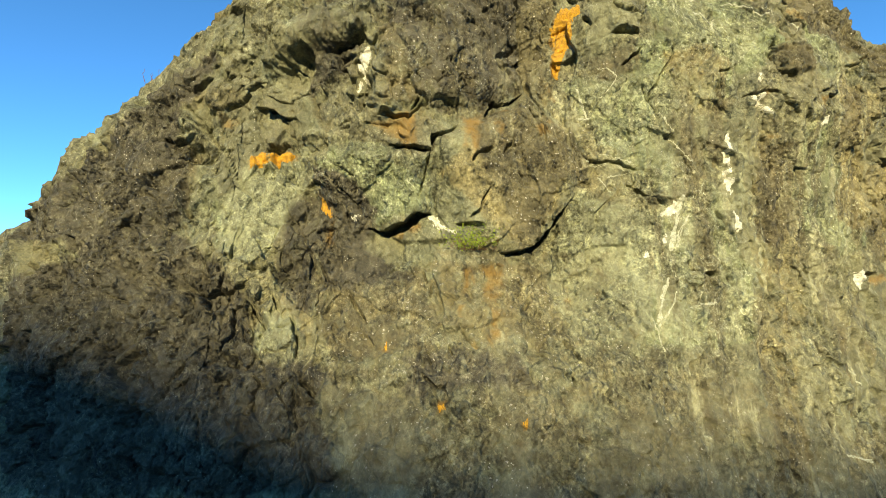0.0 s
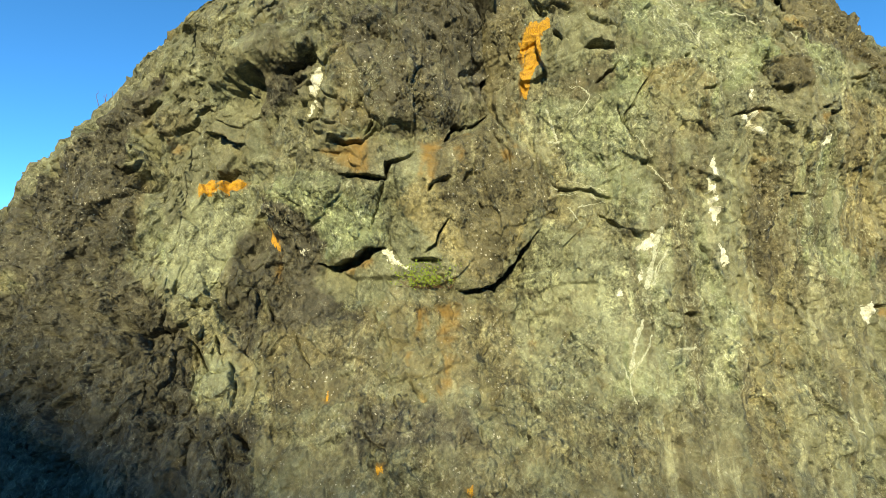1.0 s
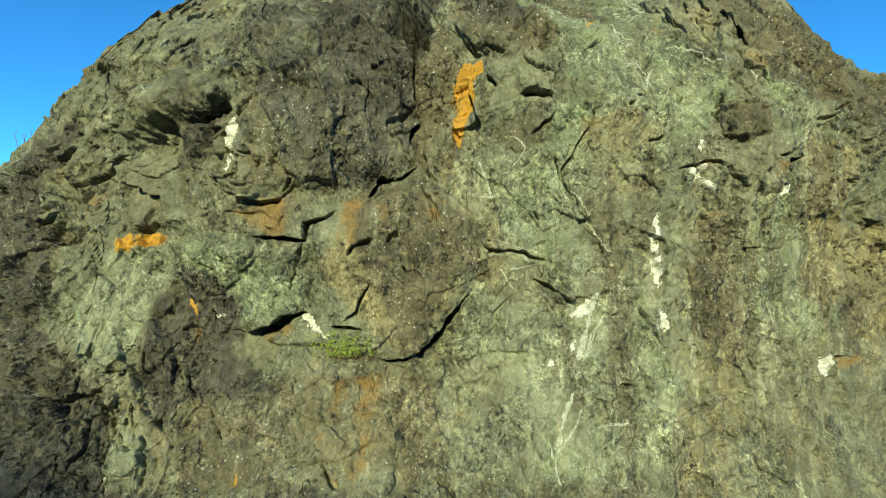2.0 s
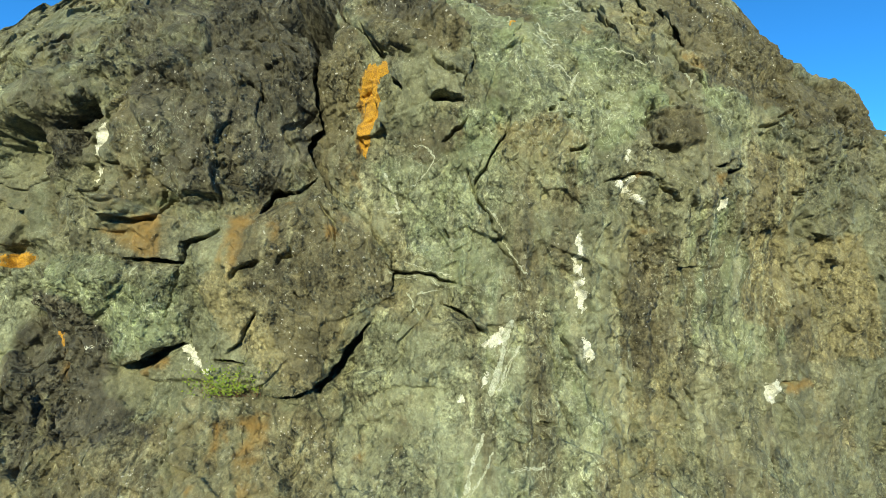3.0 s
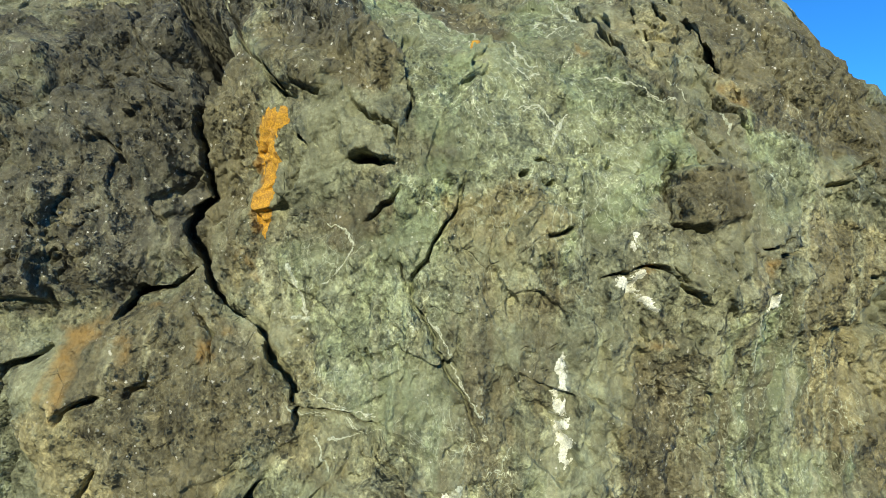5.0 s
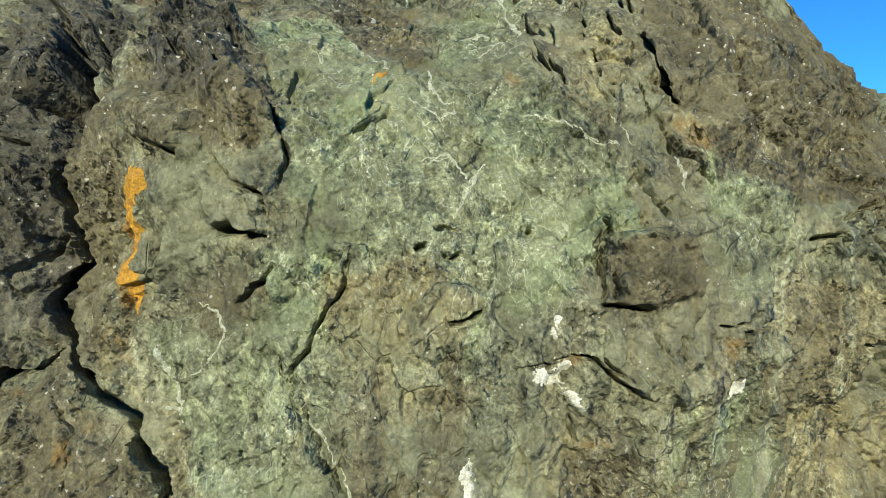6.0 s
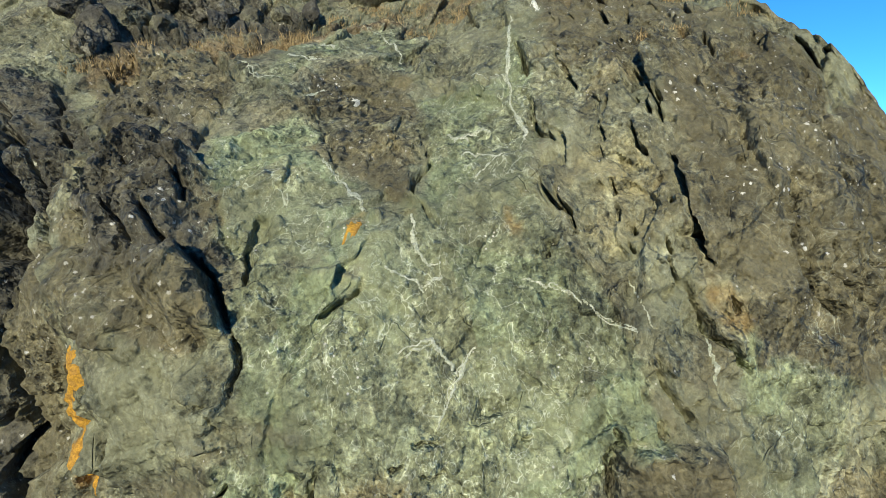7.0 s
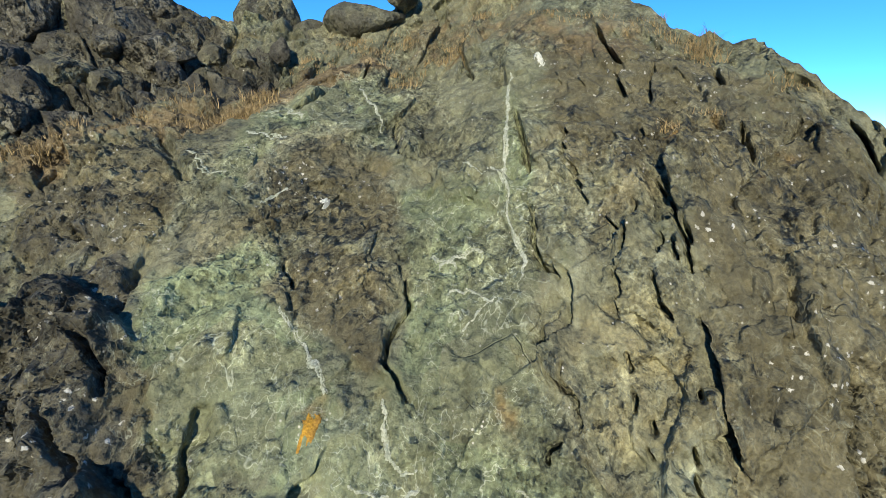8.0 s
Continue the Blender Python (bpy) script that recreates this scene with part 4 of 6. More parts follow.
vein(0.8, 0.04, [(3.39, 8.53), (3.42, 8.36), (3.51, 8.21), (3.51, 8.12)])
vein(0.6, 0.015, [(3.13, 8.65), (3.27, 8.58)])
vein(0.8, 0.03, [(2.04, 8.47), (2.07, 8.52), (2.13, 8.56)])
vein(0.8, 0.03, [(1.69, 8.91), (1.82, 8.87), (1.94, 8.83)])
vein(0.7, 0.02, [(1.46, 8.78), (1.65, 8.68), (1.75, 8.66)])
vein(0.6, 0.015, [(2.18, 9.29), (2.38, 9.09), (2.52, 8.95)])
vein(0.8, 0.03, [(2.37, 8.04), (2.52, 7.93), (2.63, 7.81), (2.67, 7.73)])
vein(0.7, 0.03, [(2.54, 7.91), (2.60, 7.83)])
vein(0.6, 0.008, [(3.01, 8.19), (3.14, 8.17)])
vein(0.6, 0.01, [(3.16, 8.04), (3.25, 8.06), (3.37, 8.01)])
vein(0.6, 0.006, [(3.24, 7.91), (3.31, 7.97), (3.39, 8.02)])
vein(0.6, 0.006, [(3.08, 8.14), (3.13, 8.21), (3.28, 8.25)])
vein(0.6, 0.02, [(1.84, 9.03), (1.97, 8.95)])
vein(0.7, 0.02, [(2.85, 7.41), (2.94, 7.36), (3.03, 7.34), (3.12, 7.39)])
vein(0.7, 0.015, [(3.00, 7.37), (3.04, 7.31), (3.07, 7.34)])
zone("white", 0.95, [(3.17, 5.49), (3.24, 5.49), (3.25, 5.31), (3.22, 5.19), (3.17, 5.21)])
zone("white", 0.9, [(3.18, 5.19), (3.25, 5.19), (3.26, 4.98), (3.32, 4.79), (3.26, 4.77), (3.20, 4.93)])
zone("white", 0.95, [(3.23, 4.56), (3.31, 4.51), (3.34, 4.35), (3.28, 4.28), (3.22, 4.38)])
zone("white", 0.95, [(2.51, 4.68), (2.55, 4.65), (2.48, 4.53), (2.42, 4.46), (2.36, 4.49), (2.39, 4.55)])
zone("white", 0.6, [(2.39, 4.44), (2.44, 4.42), (2.39, 4.20), (2.33, 4.12), (2.33, 4.24)])
zone("white", 1.0, [(5.51, 3.87), (5.63, 3.92), (5.73, 3.79), (5.68, 3.67), (5.53, 3.72)])
zone("orange", 0.55, [(5.79, 3.86), (6.05, 3.87), (6.28, 3.97), (6.33, 3.84), (6.03, 3.72), (5.82, 3.74)])
zone("white", 0.95, [(-1.11, 6.39), (-0.99, 6.46), (-0.95, 6.34), (-1.01, 6.16), (-1.03, 6.02), (-1.08, 6.11), (-1.13, 6.25)])
zone("orange", 0.5, [(-0.81, 5.50), (-0.46, 5.52), (-0.47, 5.30), (-0.58, 5.25), (-0.72, 5.34)])
zone("orange", 0.5, [(0.09, 5.43), (0.13, 5.48), (0.13, 5.20), (0.04, 5.20)])
zone("orange", 0.55, [(0.24, 3.91), (0.43, 3.93), (0.50, 3.70), (0.31, 3.72)])
zone("orange", 0.55, [(0.12, 3.84), (0.17, 3.88), (0.19, 3.73), (0.13, 3.74)])
zone("orange", 0.55, [(-0.51, 4.37), (-0.36, 4.42), (-0.38, 4.28), (-0.50, 4.26)])
zone("orange", 0.5, [(0.93, 5.53), (1.04, 5.55), (1.05, 5.44), (0.96, 5.41)])
crack(0.016, 0.15, 0.07, [(-0.85, 5.57), (-0.63, 5.59), (-0.50, 5.64), (-0.39, 5.76)])
crack(0.020, 0.2, 0.05, [(-0.72, 5.25), (-0.52, 5.24), (-0.26, 5.22), (-0.23, 5.38), (-0.09, 5.43), (0.02, 5.50)])
crack(0.012, 0.13, 0.02, [(-0.26, 5.22), (-0.32, 5.01), (-0.37, 4.83), (-0.41, 4.66)])
crack(0.020, 0.15, 0.05, [(0.18, 5.07), (0.27, 5.16), (0.42, 5.21)])
crack(0.029, 0.3, 0.1, [(-0.95, 4.32), (-0.80, 4.29), (-0.55, 4.34), (-0.38, 4.46), (-0.26, 4.50)])
crack(0.016, 0.15, 0.05, [(0.01, 4.37), (0.15, 4.35), (0.29, 4.34)])
crack(0.012, 0.13, 0.04, [(0.15, 4.43), (0.27, 4.55), (0.31, 4.69), (0.38, 4.81)])
crack([0.021, 0.025, 0.029, 0.039, 0.039, 0.029, 0.021], 0.25, 0.1, [(0.46, 4.06), (0.64, 4.02), (0.84, 4.08), (0.99, 4.23), (1.10, 4.37), (1.25, 4.55), (1.35, 4.71)])
crack(0.025, 0.2, 0.09, [(-1.53, 6.46), (-1.36, 6.51), (-1.16, 6.54), (-1.05, 6.63)])
crack(0.022, 0.15, 0.06, [(-2.96, 5.81), (-2.75, 5.89), (-2.57, 5.99), (-2.36, 6.14), (-2.27, 6.15)])
crack(0.027, 0.15, 0.03, [(-3.00, 5.84), (-3.10, 5.65), (-3.15, 5.48)])
crack(0.028, 0.15, 0.03, [(-2.84, 6.24), (-2.68, 6.24)])
crack(0.026, 0.13, 0.04, [(-2.26, 6.96), (-2.28, 6.79), (-2.31, 6.65)])
crack(0.022, 0.13, 0.05, [(-2.31, 5.34), (-2.16, 5.38), (-2.01, 5.43)])
crack(0.016, 0.13, 0.04, [(-1.16, 5.81), (-1.00, 5.90)])
crack(0.022, 0.13, 0.03, [(-1.14, 7.50), (-1.03, 7.58), (-0.92, 7.66)])
crack(0.018, 0.13, 0.04, [(-1.82, 7.11), (-1.69, 7.28), (-1.57, 7.47)])
crack(0.016, 0.13, 0.03, [(-0.48, 5.72), (-0.40, 5.84)])
crack(0.016, 0.13, 0.03, [(-2.00, 3.62), (-1.88, 3.41)])
crack(0.019, 0.13, -0.04, [(-1.76, 3.36), (-1.62, 3.08), (-1.62, 2.95)])
crack(0.020, 0.13, 0.03, [(-3.16, 3.88), (-2.97, 3.69), (-2.80, 3.45)])
crack(0.028, 0.15, 0.03, [(-3.80, 4.34), (-3.72, 4.52), (-3.68, 4.63)])
crack(0.023, 0.13, -0.04, [(-2.39, 3.51), (-2.36, 3.31), (-2.39, 3.13), (-2.48, 3.00)])
crack(0.028, 0.2, -0.05, [(-1.54, 2.78), (-1.44, 2.70), (-1.33, 2.58)])
crack(0.019, 0.13, 0.03, [(-0.37, 3.88), (-0.32, 3.72)])
crack(0.015, 0.13, 0.03, [(-0.25, 3.73), (-0.27, 3.56)])
crack(0.018, 0.13, 0.03, [(0.04, 3.27), (0.17, 3.13), (0.22, 3.10), (0.25, 3.15)])
crack(0.014, 0.13, 0.03, [(-0.08, 3.12), (-0.05, 3.01)])
crack(0.017, 0.13, 0.04, [(-0.32, 2.85), (-0.20, 2.76), (-0.09, 2.72)])
crack(0.014, 0.13, 0.03, [(-0.27, 3.05), (-0.24, 2.95)])
crack(0.016, 0.13, -0.03, [(2.93, 4.67), (2.95, 4.50), (3.00, 4.27)])
crack(0.024, 0.15, 0.04, [(3.04, 4.00), (3.08, 3.85), (3.14, 3.69)])
crack(0.016, 0.13, 0.04, [(2.81, 3.85), (2.99, 3.82)])
crack(0.016, 0.13, 0.03, [(2.85, 3.78), (2.92, 3.69)])
crack(0.008, 0.13, 0.03, [(2.61, 3.94), (2.66, 3.85), (2.71, 3.85)])
crack(0.012, 0.13, 0.03, [(3.08, 4.56), (3.18, 4.37)])
crack(0.019, 0.13, 0.03, [(3.53, 3.17), (3.44, 3.01), (3.34, 2.84)])
crack(0.017, 0.13, 0.03, [(3.70, 4.21), (3.76, 4.09), (3.85, 4.03)])
crack(0.017, 0.13, 0.03, [(3.88, 4.15), (3.86, 4.27)])
crack(0.023, 0.13, 0.03, [(3.78, 2.61), (3.88, 2.65)])
crack(0.012, 0.13, 0.03, [(4.12, 2.78), (4.28, 2.81), (4.45, 2.82)])
crack(0.024, 0.13, 0.03, [(4.35, 2.60), (4.30, 2.33)])
crack(0.027, 0.15, 0.05, [(5.69, 3.90), (6.01, 3.90)])
crack(0.018, 0.13, 0.03, [(5.21, 3.11), (5.18, 2.95)])
crack(0.019, 0.13, 0.03, [(5.57, 3.17), (5.56, 2.92)])
crack(0.010, 0.13, 0.03, [(0.80, 3.00), (0.90, 2.92)])
crack(0.014, 0.13, 0.03, [(1.13, 2.82), (1.17, 2.69)])
crack(0.011, 0.13, 0.03, [(1.04, 3.11), (1.18, 3.01), (1.27, 2.92)])
crack(0.017, 0.13, 0.06, [(1.19, 7.54), (1.33, 7.24), (1.50, 7.10)])
crack(0.008, 0.13, 0.04, [(1.48, 5.23), (1.54, 5.16), (1.76, 5.13), (1.98, 5.07), (2.13, 5.05)])
crack(0.016, 0.13, 0.03, [(1.97, 4.85), (2.17, 4.75), (2.37, 4.60)])
crack(0.024, 0.15, 0.04, [(4.73, 6.12), (4.96, 6.17)])
crack(0.023, 0.13, 0.03, [(-3.33, 6.12), (-3.17, 6.17), (-3.01, 6.26)])
crack(0.018, 0.13, 0.03, [(-3.70, 5.59), (-3.49, 5.49), (-3.39, 5.32)])
crack(0.017, 0.13, 0.03, [(-3.96, 3.61), (-3.70, 3.51)])
crack(0.022, 0.13, 0.03, [(-4.55, 4.08), (-4.21, 3.90), (-4.00, 3.73)])
crack(0.016, 0.13, 0.03, [(-2.31, 3.89), (-2.15, 3.90)])
crack(0.016, 0.13, -0.03, [(-1.53, 3.95), (-1.42, 3.78), (-1.28, 3.68)])
crack(0.015, 0.13, 0.03, [(-1.21, 3.68), (-1.02, 3.44), (-0.92, 3.31)])
crack(0.017, 0.13, 0.03, [(-3.52, 3.93), (-3.36, 3.65)])
crack(0.018, 0.13, 0.03, [(-2.04, 2.80), (-1.88, 2.67)])
knob(-0.11, 0.08, [(-2.27, 6.27), (-1.85, 6.44), (-1.49, 6.52), (-1.16, 6.60), (-1.04, 6.63), (-1.16, 6.45), (-1.50, 6.19), (-1.88, 6.06), (-2.19, 6.06), (-2.29, 6.14)])
knob(-0.25, 0.03, [(-3.33, 5.25), (-3.22, 5.40), (-3.07, 5.45), (-3.06, 5.33), (-3.19, 5.22)])
knob(-0.2, 0.03, [(-3.32, 4.91), (-3.25, 5.05), (-3.09, 4.55), (-3.21, 4.57)])
knob(-0.09, 0.05, [(-0.58, 6.69), (-0.50, 6.86), (-0.36, 6.92), (-0.26, 7.15), (-0.04, 7.34), (-0.09, 7.18), (-0.27, 6.90), (-0.35, 6.75), (-0.50, 6.64)])
knob(-0.05, 0.05, [(-0.51, 6.00), (-0.42, 6.21), (-0.31, 6.25), (-0.33, 6.07), (-0.42, 5.88)])
knob(-0.14, 0.05, [(-2.03, 3.89), (-1.86, 3.86), (-1.76, 3.95), (-1.61, 3.57), (-1.62, 3.42), (-1.72, 3.46), (-1.92, 3.67)])
knob(-0.1, 0.04, [(-1.53, 4.33), (-1.44, 4.45), (-1.39, 4.30), (-1.46, 4.12)])
knob(-0.12, 0.04, [(-2.57, 2.90), (-2.44, 3.01), (-2.31, 2.99), (-2.37, 2.87)])
knob(-0.08, 0.04, [(-1.81, 4.85), (-1.64, 4.84), (-1.54, 4.54), (-1.69, 4.48)])
knob(0.16, 0.09, [(-2.20, 6.78), (-1.71, 6.92), (-1.09, 7.14), (-0.82, 6.98), (-1.04, 6.63), (-1.49, 6.52), (-1.85, 6.44), (-2.27, 6.27)])
knob(0.13, 0.09, [(-1.65, 5.21), (-1.03, 5.24), (-0.26, 5.18), (-0.26, 4.51), (-0.56, 4.36), (-0.93, 4.34), (-1.32, 4.54), (-1.64, 4.84)])
knob(0.13, 0.09, [(-0.20, 5.35), (0.42, 5.69), (0.90, 5.90), (1.31, 5.44), (1.36, 4.78), (1.08, 4.37), (0.72, 4.05), (0.44, 4.08), (0.03, 4.49)])
knob(0.16, 0.08, [(-0.91, 6.53), (-0.49, 7.15), (0.59, 7.27), (0.75, 6.10), (0.24, 5.84), (-0.38, 5.76), (-0.78, 5.58), (-0.97, 5.88)])
crack([0.034, 0.041, 0.024, 0.013, 0.012, 0.010, 0.010, 0.012, 0.015, 0.015, 0.012, 0.012, 0.012, 0.012, 0.010, 0.012, 0.015, 0.021, 0.015, 0.015], 0.55, -0.08, [(0.66, 7.90), (0.77, 7.59), (0.74, 7.42), (0.75, 7.26), (0.79, 7.08), (0.80, 6.93), (0.80, 6.80), (0.82, 6.64), (0.84, 6.52), (0.79, 6.41), (0.78, 6.31), (0.82, 6.13), (0.92, 5.96), (1.04, 5.83), (1.20, 5.69), (1.34, 5.54), (1.47, 5.37), (1.57, 5.24), (1.58, 5.12), (1.57, 4.94)])
crack([0.014, 0.015, 0.022, 0.017, 0.013, 0.014, 0.012], 0.4, 0.07, [(0.36, 5.65), (0.41, 5.75), (0.46, 5.85), (0.54, 5.86), (0.66, 5.88), (0.75, 5.94), (0.83, 6.01)])
crack(0.009, 0.13, -0.03, [(0.89, 5.76), (0.97, 5.64), (1.02, 5.51), (1.03, 5.39), (1.03, 5.30)])
crack(0.011, 0.13, 0.04, [(0.56, 5.16), (0.58, 5.24), (0.67, 5.27), (0.63, 5.34)])
crack(0.010, 0.13, -0.04, [(0.69, 8.10), (0.90, 7.82), (1.09, 7.54), (1.27, 7.35)])
crack(0.009, 0.13, 0.06, [(1.26, 7.36), (1.42, 7.21), (1.57, 7.16), (1.68, 7.11), (1.75, 7.14)])
crack(0.007, 0.13, 0.03, [(1.38, 7.22), (1.54, 7.08)])
crack(0.009, 0.13, 0.04, [(1.52, 6.88), (1.59, 6.83), (1.63, 6.78)])
crack(0.011, 0.15, 0.06, [(1.87, 6.70), (1.92, 6.72), (2.08, 6.71), (2.17, 6.67)])
crack(0.014, 0.13, 0.04, [(2.21, 7.62), (2.25, 7.51), (2.24, 7.41)])
crack(0.004, 0.13, 0.03, [(2.00, 6.30), (2.10, 6.38), (2.17, 6.45), (2.23, 6.53)])
crack([0.004, 0.006, 0.009, 0.009, 0.011, 0.009, 0.009, 0.006, 0.006, 0.006, 0.006], 0.13, -0.04, [(2.66, 6.62), (2.57, 6.42), (2.46, 6.24), (2.41, 6.06), (2.30, 5.95), (2.29, 5.87), (2.35, 5.78), (2.42, 5.66), (2.48, 5.45), (2.62, 5.22), (2.72, 4.98)])
crack(0.004, 0.13, 0.02, [(2.21, 6.05), (2.25, 5.93), (2.30, 5.83), (2.36, 5.74)])
crack(0.009, 0.13, 0.03, [(2.01, 5.54), (2.04, 5.44)])
crack(0.015, 0.15, 0.05, [(4.29, 7.37), (4.35, 7.23), (4.39, 7.16), (4.46, 7.10), (4.52, 7.01), (4.58, 6.97)])
crack(0.015, 0.15, 0.04, [(4.49, 7.30), (4.52, 7.21)])
crack(0.010, 0.13, 0.03, [(4.20, 7.48), (4.25, 7.36)])
crack(0.015, 0.15, 0.05, [(4.90, 7.38), (4.96, 7.26), (5.05, 7.20)])
crack(0.010, 0.13, 0.04, [(5.01, 7.39), (5.07, 7.33), (5.15, 7.33)])
crack(0.010, 0.13, 0.03, [(4.85, 7.74), (4.86, 7.54)])
crack(0.007, 0.13, -0.04, [(4.11, 7.07), (4.17, 6.93), (4.22, 6.81)])
crack(0.016, 0.15, 0.05, [(3.93, 6.75), (3.98, 6.66)])
crack(0.011, 0.15, 0.05, [(3.95, 6.60), (3.93, 6.50), (3.91, 6.41), (3.89, 6.32)])
crack(0.011, 0.13, 0.05, [(3.97, 6.45), (3.96, 6.33)])
crack(0.011, 0.15, 0.06, [(3.89, 6.31), (4.00, 6.29), (4.13, 6.28), (4.22, 6.26)])
crack(0.014, 0.13, 0.04, [(4.14, 6.79), (4.13, 6.70)])
crack(0.014, 0.13, 0.04, [(4.26, 6.83), (4.28, 6.74)])
crack(0.007, 0.13, -0.04, [(4.42, 6.65), (4.45, 6.51)])
crack(0.013, 0.13, 0.05, [(5.25, 6.67), (5.42, 6.66), (5.47, 6.59)])
crack(0.017, 0.15, 0.05, [(5.66, 6.80), (5.78, 6.74)])
crack(0.008, 0.13, 0.04, [(5.46, 6.74), (5.61, 6.83), (5.79, 6.87)])
crack([0.007, 0.007, 0.007, 0.009, 0.013, 0.011, 0.007], 0.13, 0.05, [(3.48, 5.96), (3.61, 6.01), (3.74, 6.06), (3.88, 6.03), (3.94, 5.96), (4.01, 5.89), (4.16, 5.79)])
crack(0.009, 0.13, 0.04, [(3.75, 5.68), (3.77, 5.61), (3.79, 5.53)])
crack(0.007, 0.13, 0.04, [(4.64, 5.78), (4.63, 5.88), (4.79, 5.92)])
crack(0.009, 0.13, 0.05, [(4.60, 6.17), (4.69, 6.17), (4.83, 6.24)])
crack(0.010, 0.13, 0.03, [(5.03, 5.59), (5.09, 5.54)])
crack(0.010, 0.13, 0.03, [(5.13, 5.48), (5.17, 5.36)])
crack(0.007, 0.13, 0.03, [(3.95, 5.24), (3.98, 5.14)])
crack(0.011, 0.13, 0.03, [(4.31, 6.12), (4.32, 5.95)])
crack(0.004, 0.13, 0.02, [(3.06, 6.71), (3.14, 6.72), (3.18, 6.71)])
crack(0.004, 0.13, 0.02, [(3.10, 6.60), (3.14, 6.56), (3.21, 6.58)])
crack(0.004, 0.13, 0.02, [(2.94, 6.58), (3.01, 6.63)])
crack(0.005, 0.13, 0.02, [(3.51, 6.68), (3.57, 6.69)])
crack(0.004, 0.13, 0.02, [(3.11, 6.21), (3.20, 6.24), (3.31, 6.31)])
crack(0.010, 0.13, 0.03, [(0.64, 6.94), (0.70, 6.99), (0.76, 7.06)])
crack(0.009, 0.13, 0.03, [(0.71, 4.99), (0.76, 4.92)])
crack(0.007, 0.13, 0.03, [(1.06, 6.78), (1.08, 6.68)])
crack(0.010, 0.13, 0.03, [(0.21, 7.39), (0.32, 7.35)])
crack(0.010, 0.13, 0.03, [(0.20, 6.86), (0.29, 6.79), (0.34, 6.69)])
crack(0.010, 0.13, 0.03, [(0.45, 7.24), (0.60, 7.20)])
knob(-0.45, 0.03, [(0.50, 7.98), (0.69, 7.87), (0.84, 7.58), (0.75, 7.43), (0.71, 7.38), (0.64, 7.47), (0.37, 7.54), (0.45, 7.63), (0.56, 7.75)])
knob(-0.22, 0.012, [(1.88, 6.71), (1.98, 6.73), (2.08, 6.70), (2.16, 6.66), (2.13, 6.64), (1.98, 6.65), (1.90, 6.66)])
knob(-0.12, 0.012, [(5.59, 6.00), (5.72, 6.02), (5.73, 5.98), (5.61, 5.97)])
knob(-0.12, 0.012, [(5.58, 5.83), (5.70, 5.85), (5.72, 5.82), (5.61, 5.80)])
knob(-0.06, 0.03, [(1.74, 7.72), (1.87, 7.66), (1.94, 7.50), (1.87, 7.50)])
knob(0.08, 0.03, [(4.00, 6.62), (4.08, 6.68), (4.23, 6.70), (4.39, 6.67), (4.45, 6.51), (4.41, 6.35), (4.27, 6.30), (4.03, 6.31), (3.97, 6.41)])
knob(0.05, 0.03, [(1.00, 7.75), (1.13, 7.88), (1.49, 7.80), (1.75, 7.41), (1.75, 7.15), (1.59, 7.16), (1.42, 7.22), (1.25, 7.37)])
knob(0.06, 0.02, [(2.05, 6.70), (2.13, 6.72), (2.17, 6.70), (2.14, 6.66), (2.06, 6.67)])
knob(0.03, 0.06, [(2.44, 6.18), (2.66, 6.58), (2.99, 6.65), (3.27, 6.31), (3.14, 5.75), (3.05, 5.54), (2.78, 5.33), (2.57, 5.45), (2.41, 5.81)])
knob(0.05, 0.04, [(3.81, 5.52), (3.94, 5.58), (4.08, 5.47), (4.05, 5.37), (3.88, 5.38)])
crack([0.008, 0.012, 0.020, 0.028, 0.031, 0.015], 0.7, 0.05, [(4.27, 8.08), (4.29, 7.93), (4.31, 7.70), (4.35, 7.57), (4.39, 7.48), (4.41, 7.45)])
crack([0.007, 0.010, 0.012, 0.011, 0.007], 0.2, -0.12, [(1.89, 7.60), (1.98, 7.53), (2.08, 7.44), (2.18, 7.31), (2.24, 7.20)])
crack(0.007, 0.13, -0.05, [(2.24, 7.20), (2.30, 7.06), (2.25, 6.93)])
crack(0.009, 0.13, 0.06, [(1.90, 7.09), (2.05, 6.96), (2.18, 6.88), (2.19, 6.79)])
crack(0.010, 0.13, 0.04, [(5.01, 7.55), (5.01, 7.44)])
crack(0.011, 0.15, 0.04, [(4.92, 7.49), (4.94, 7.37)])
crack(0.008, 0.13, 0.03, [(4.86, 7.83), (4.88, 7.72)])
crack(0.004, 0.13, 0.03, [(2.59, 7.23), (2.66, 7.28), (2.73, 7.34), (2.76, 7.42)])
crack(0.010, 0.13, 0.03, [(3.86, 8.49), (3.92, 8.39), (3.95, 8.43)])
knob(-0.1, 0.015, [(2.17, 7.74), (2.22, 7.74), (2.25, 7.66), (2.24, 7.61), (2.20, 7.64)])
knob(-0.3, 0.03, [(0.32, 8.20), (0.45, 8.16), (0.70, 7.88), (0.90, 7.75), (0.89, 7.46), (0.89, 7.25), (0.79, 7.42), (0.65, 7.72)])
knob(0.07, 0.02, [(2.22, 7.73), (2.28, 7.74), (2.32, 7.67), (2.28, 7.65)])
knob(0.04, 0.02, [(2.68, 7.72), (2.76, 7.73), (2.81, 7.68), (2.75, 7.64)])
knob(0.04, 0.015, [(3.95, 6.78), (4.00, 6.80), (4.02, 6.72), (3.97, 6.70)])
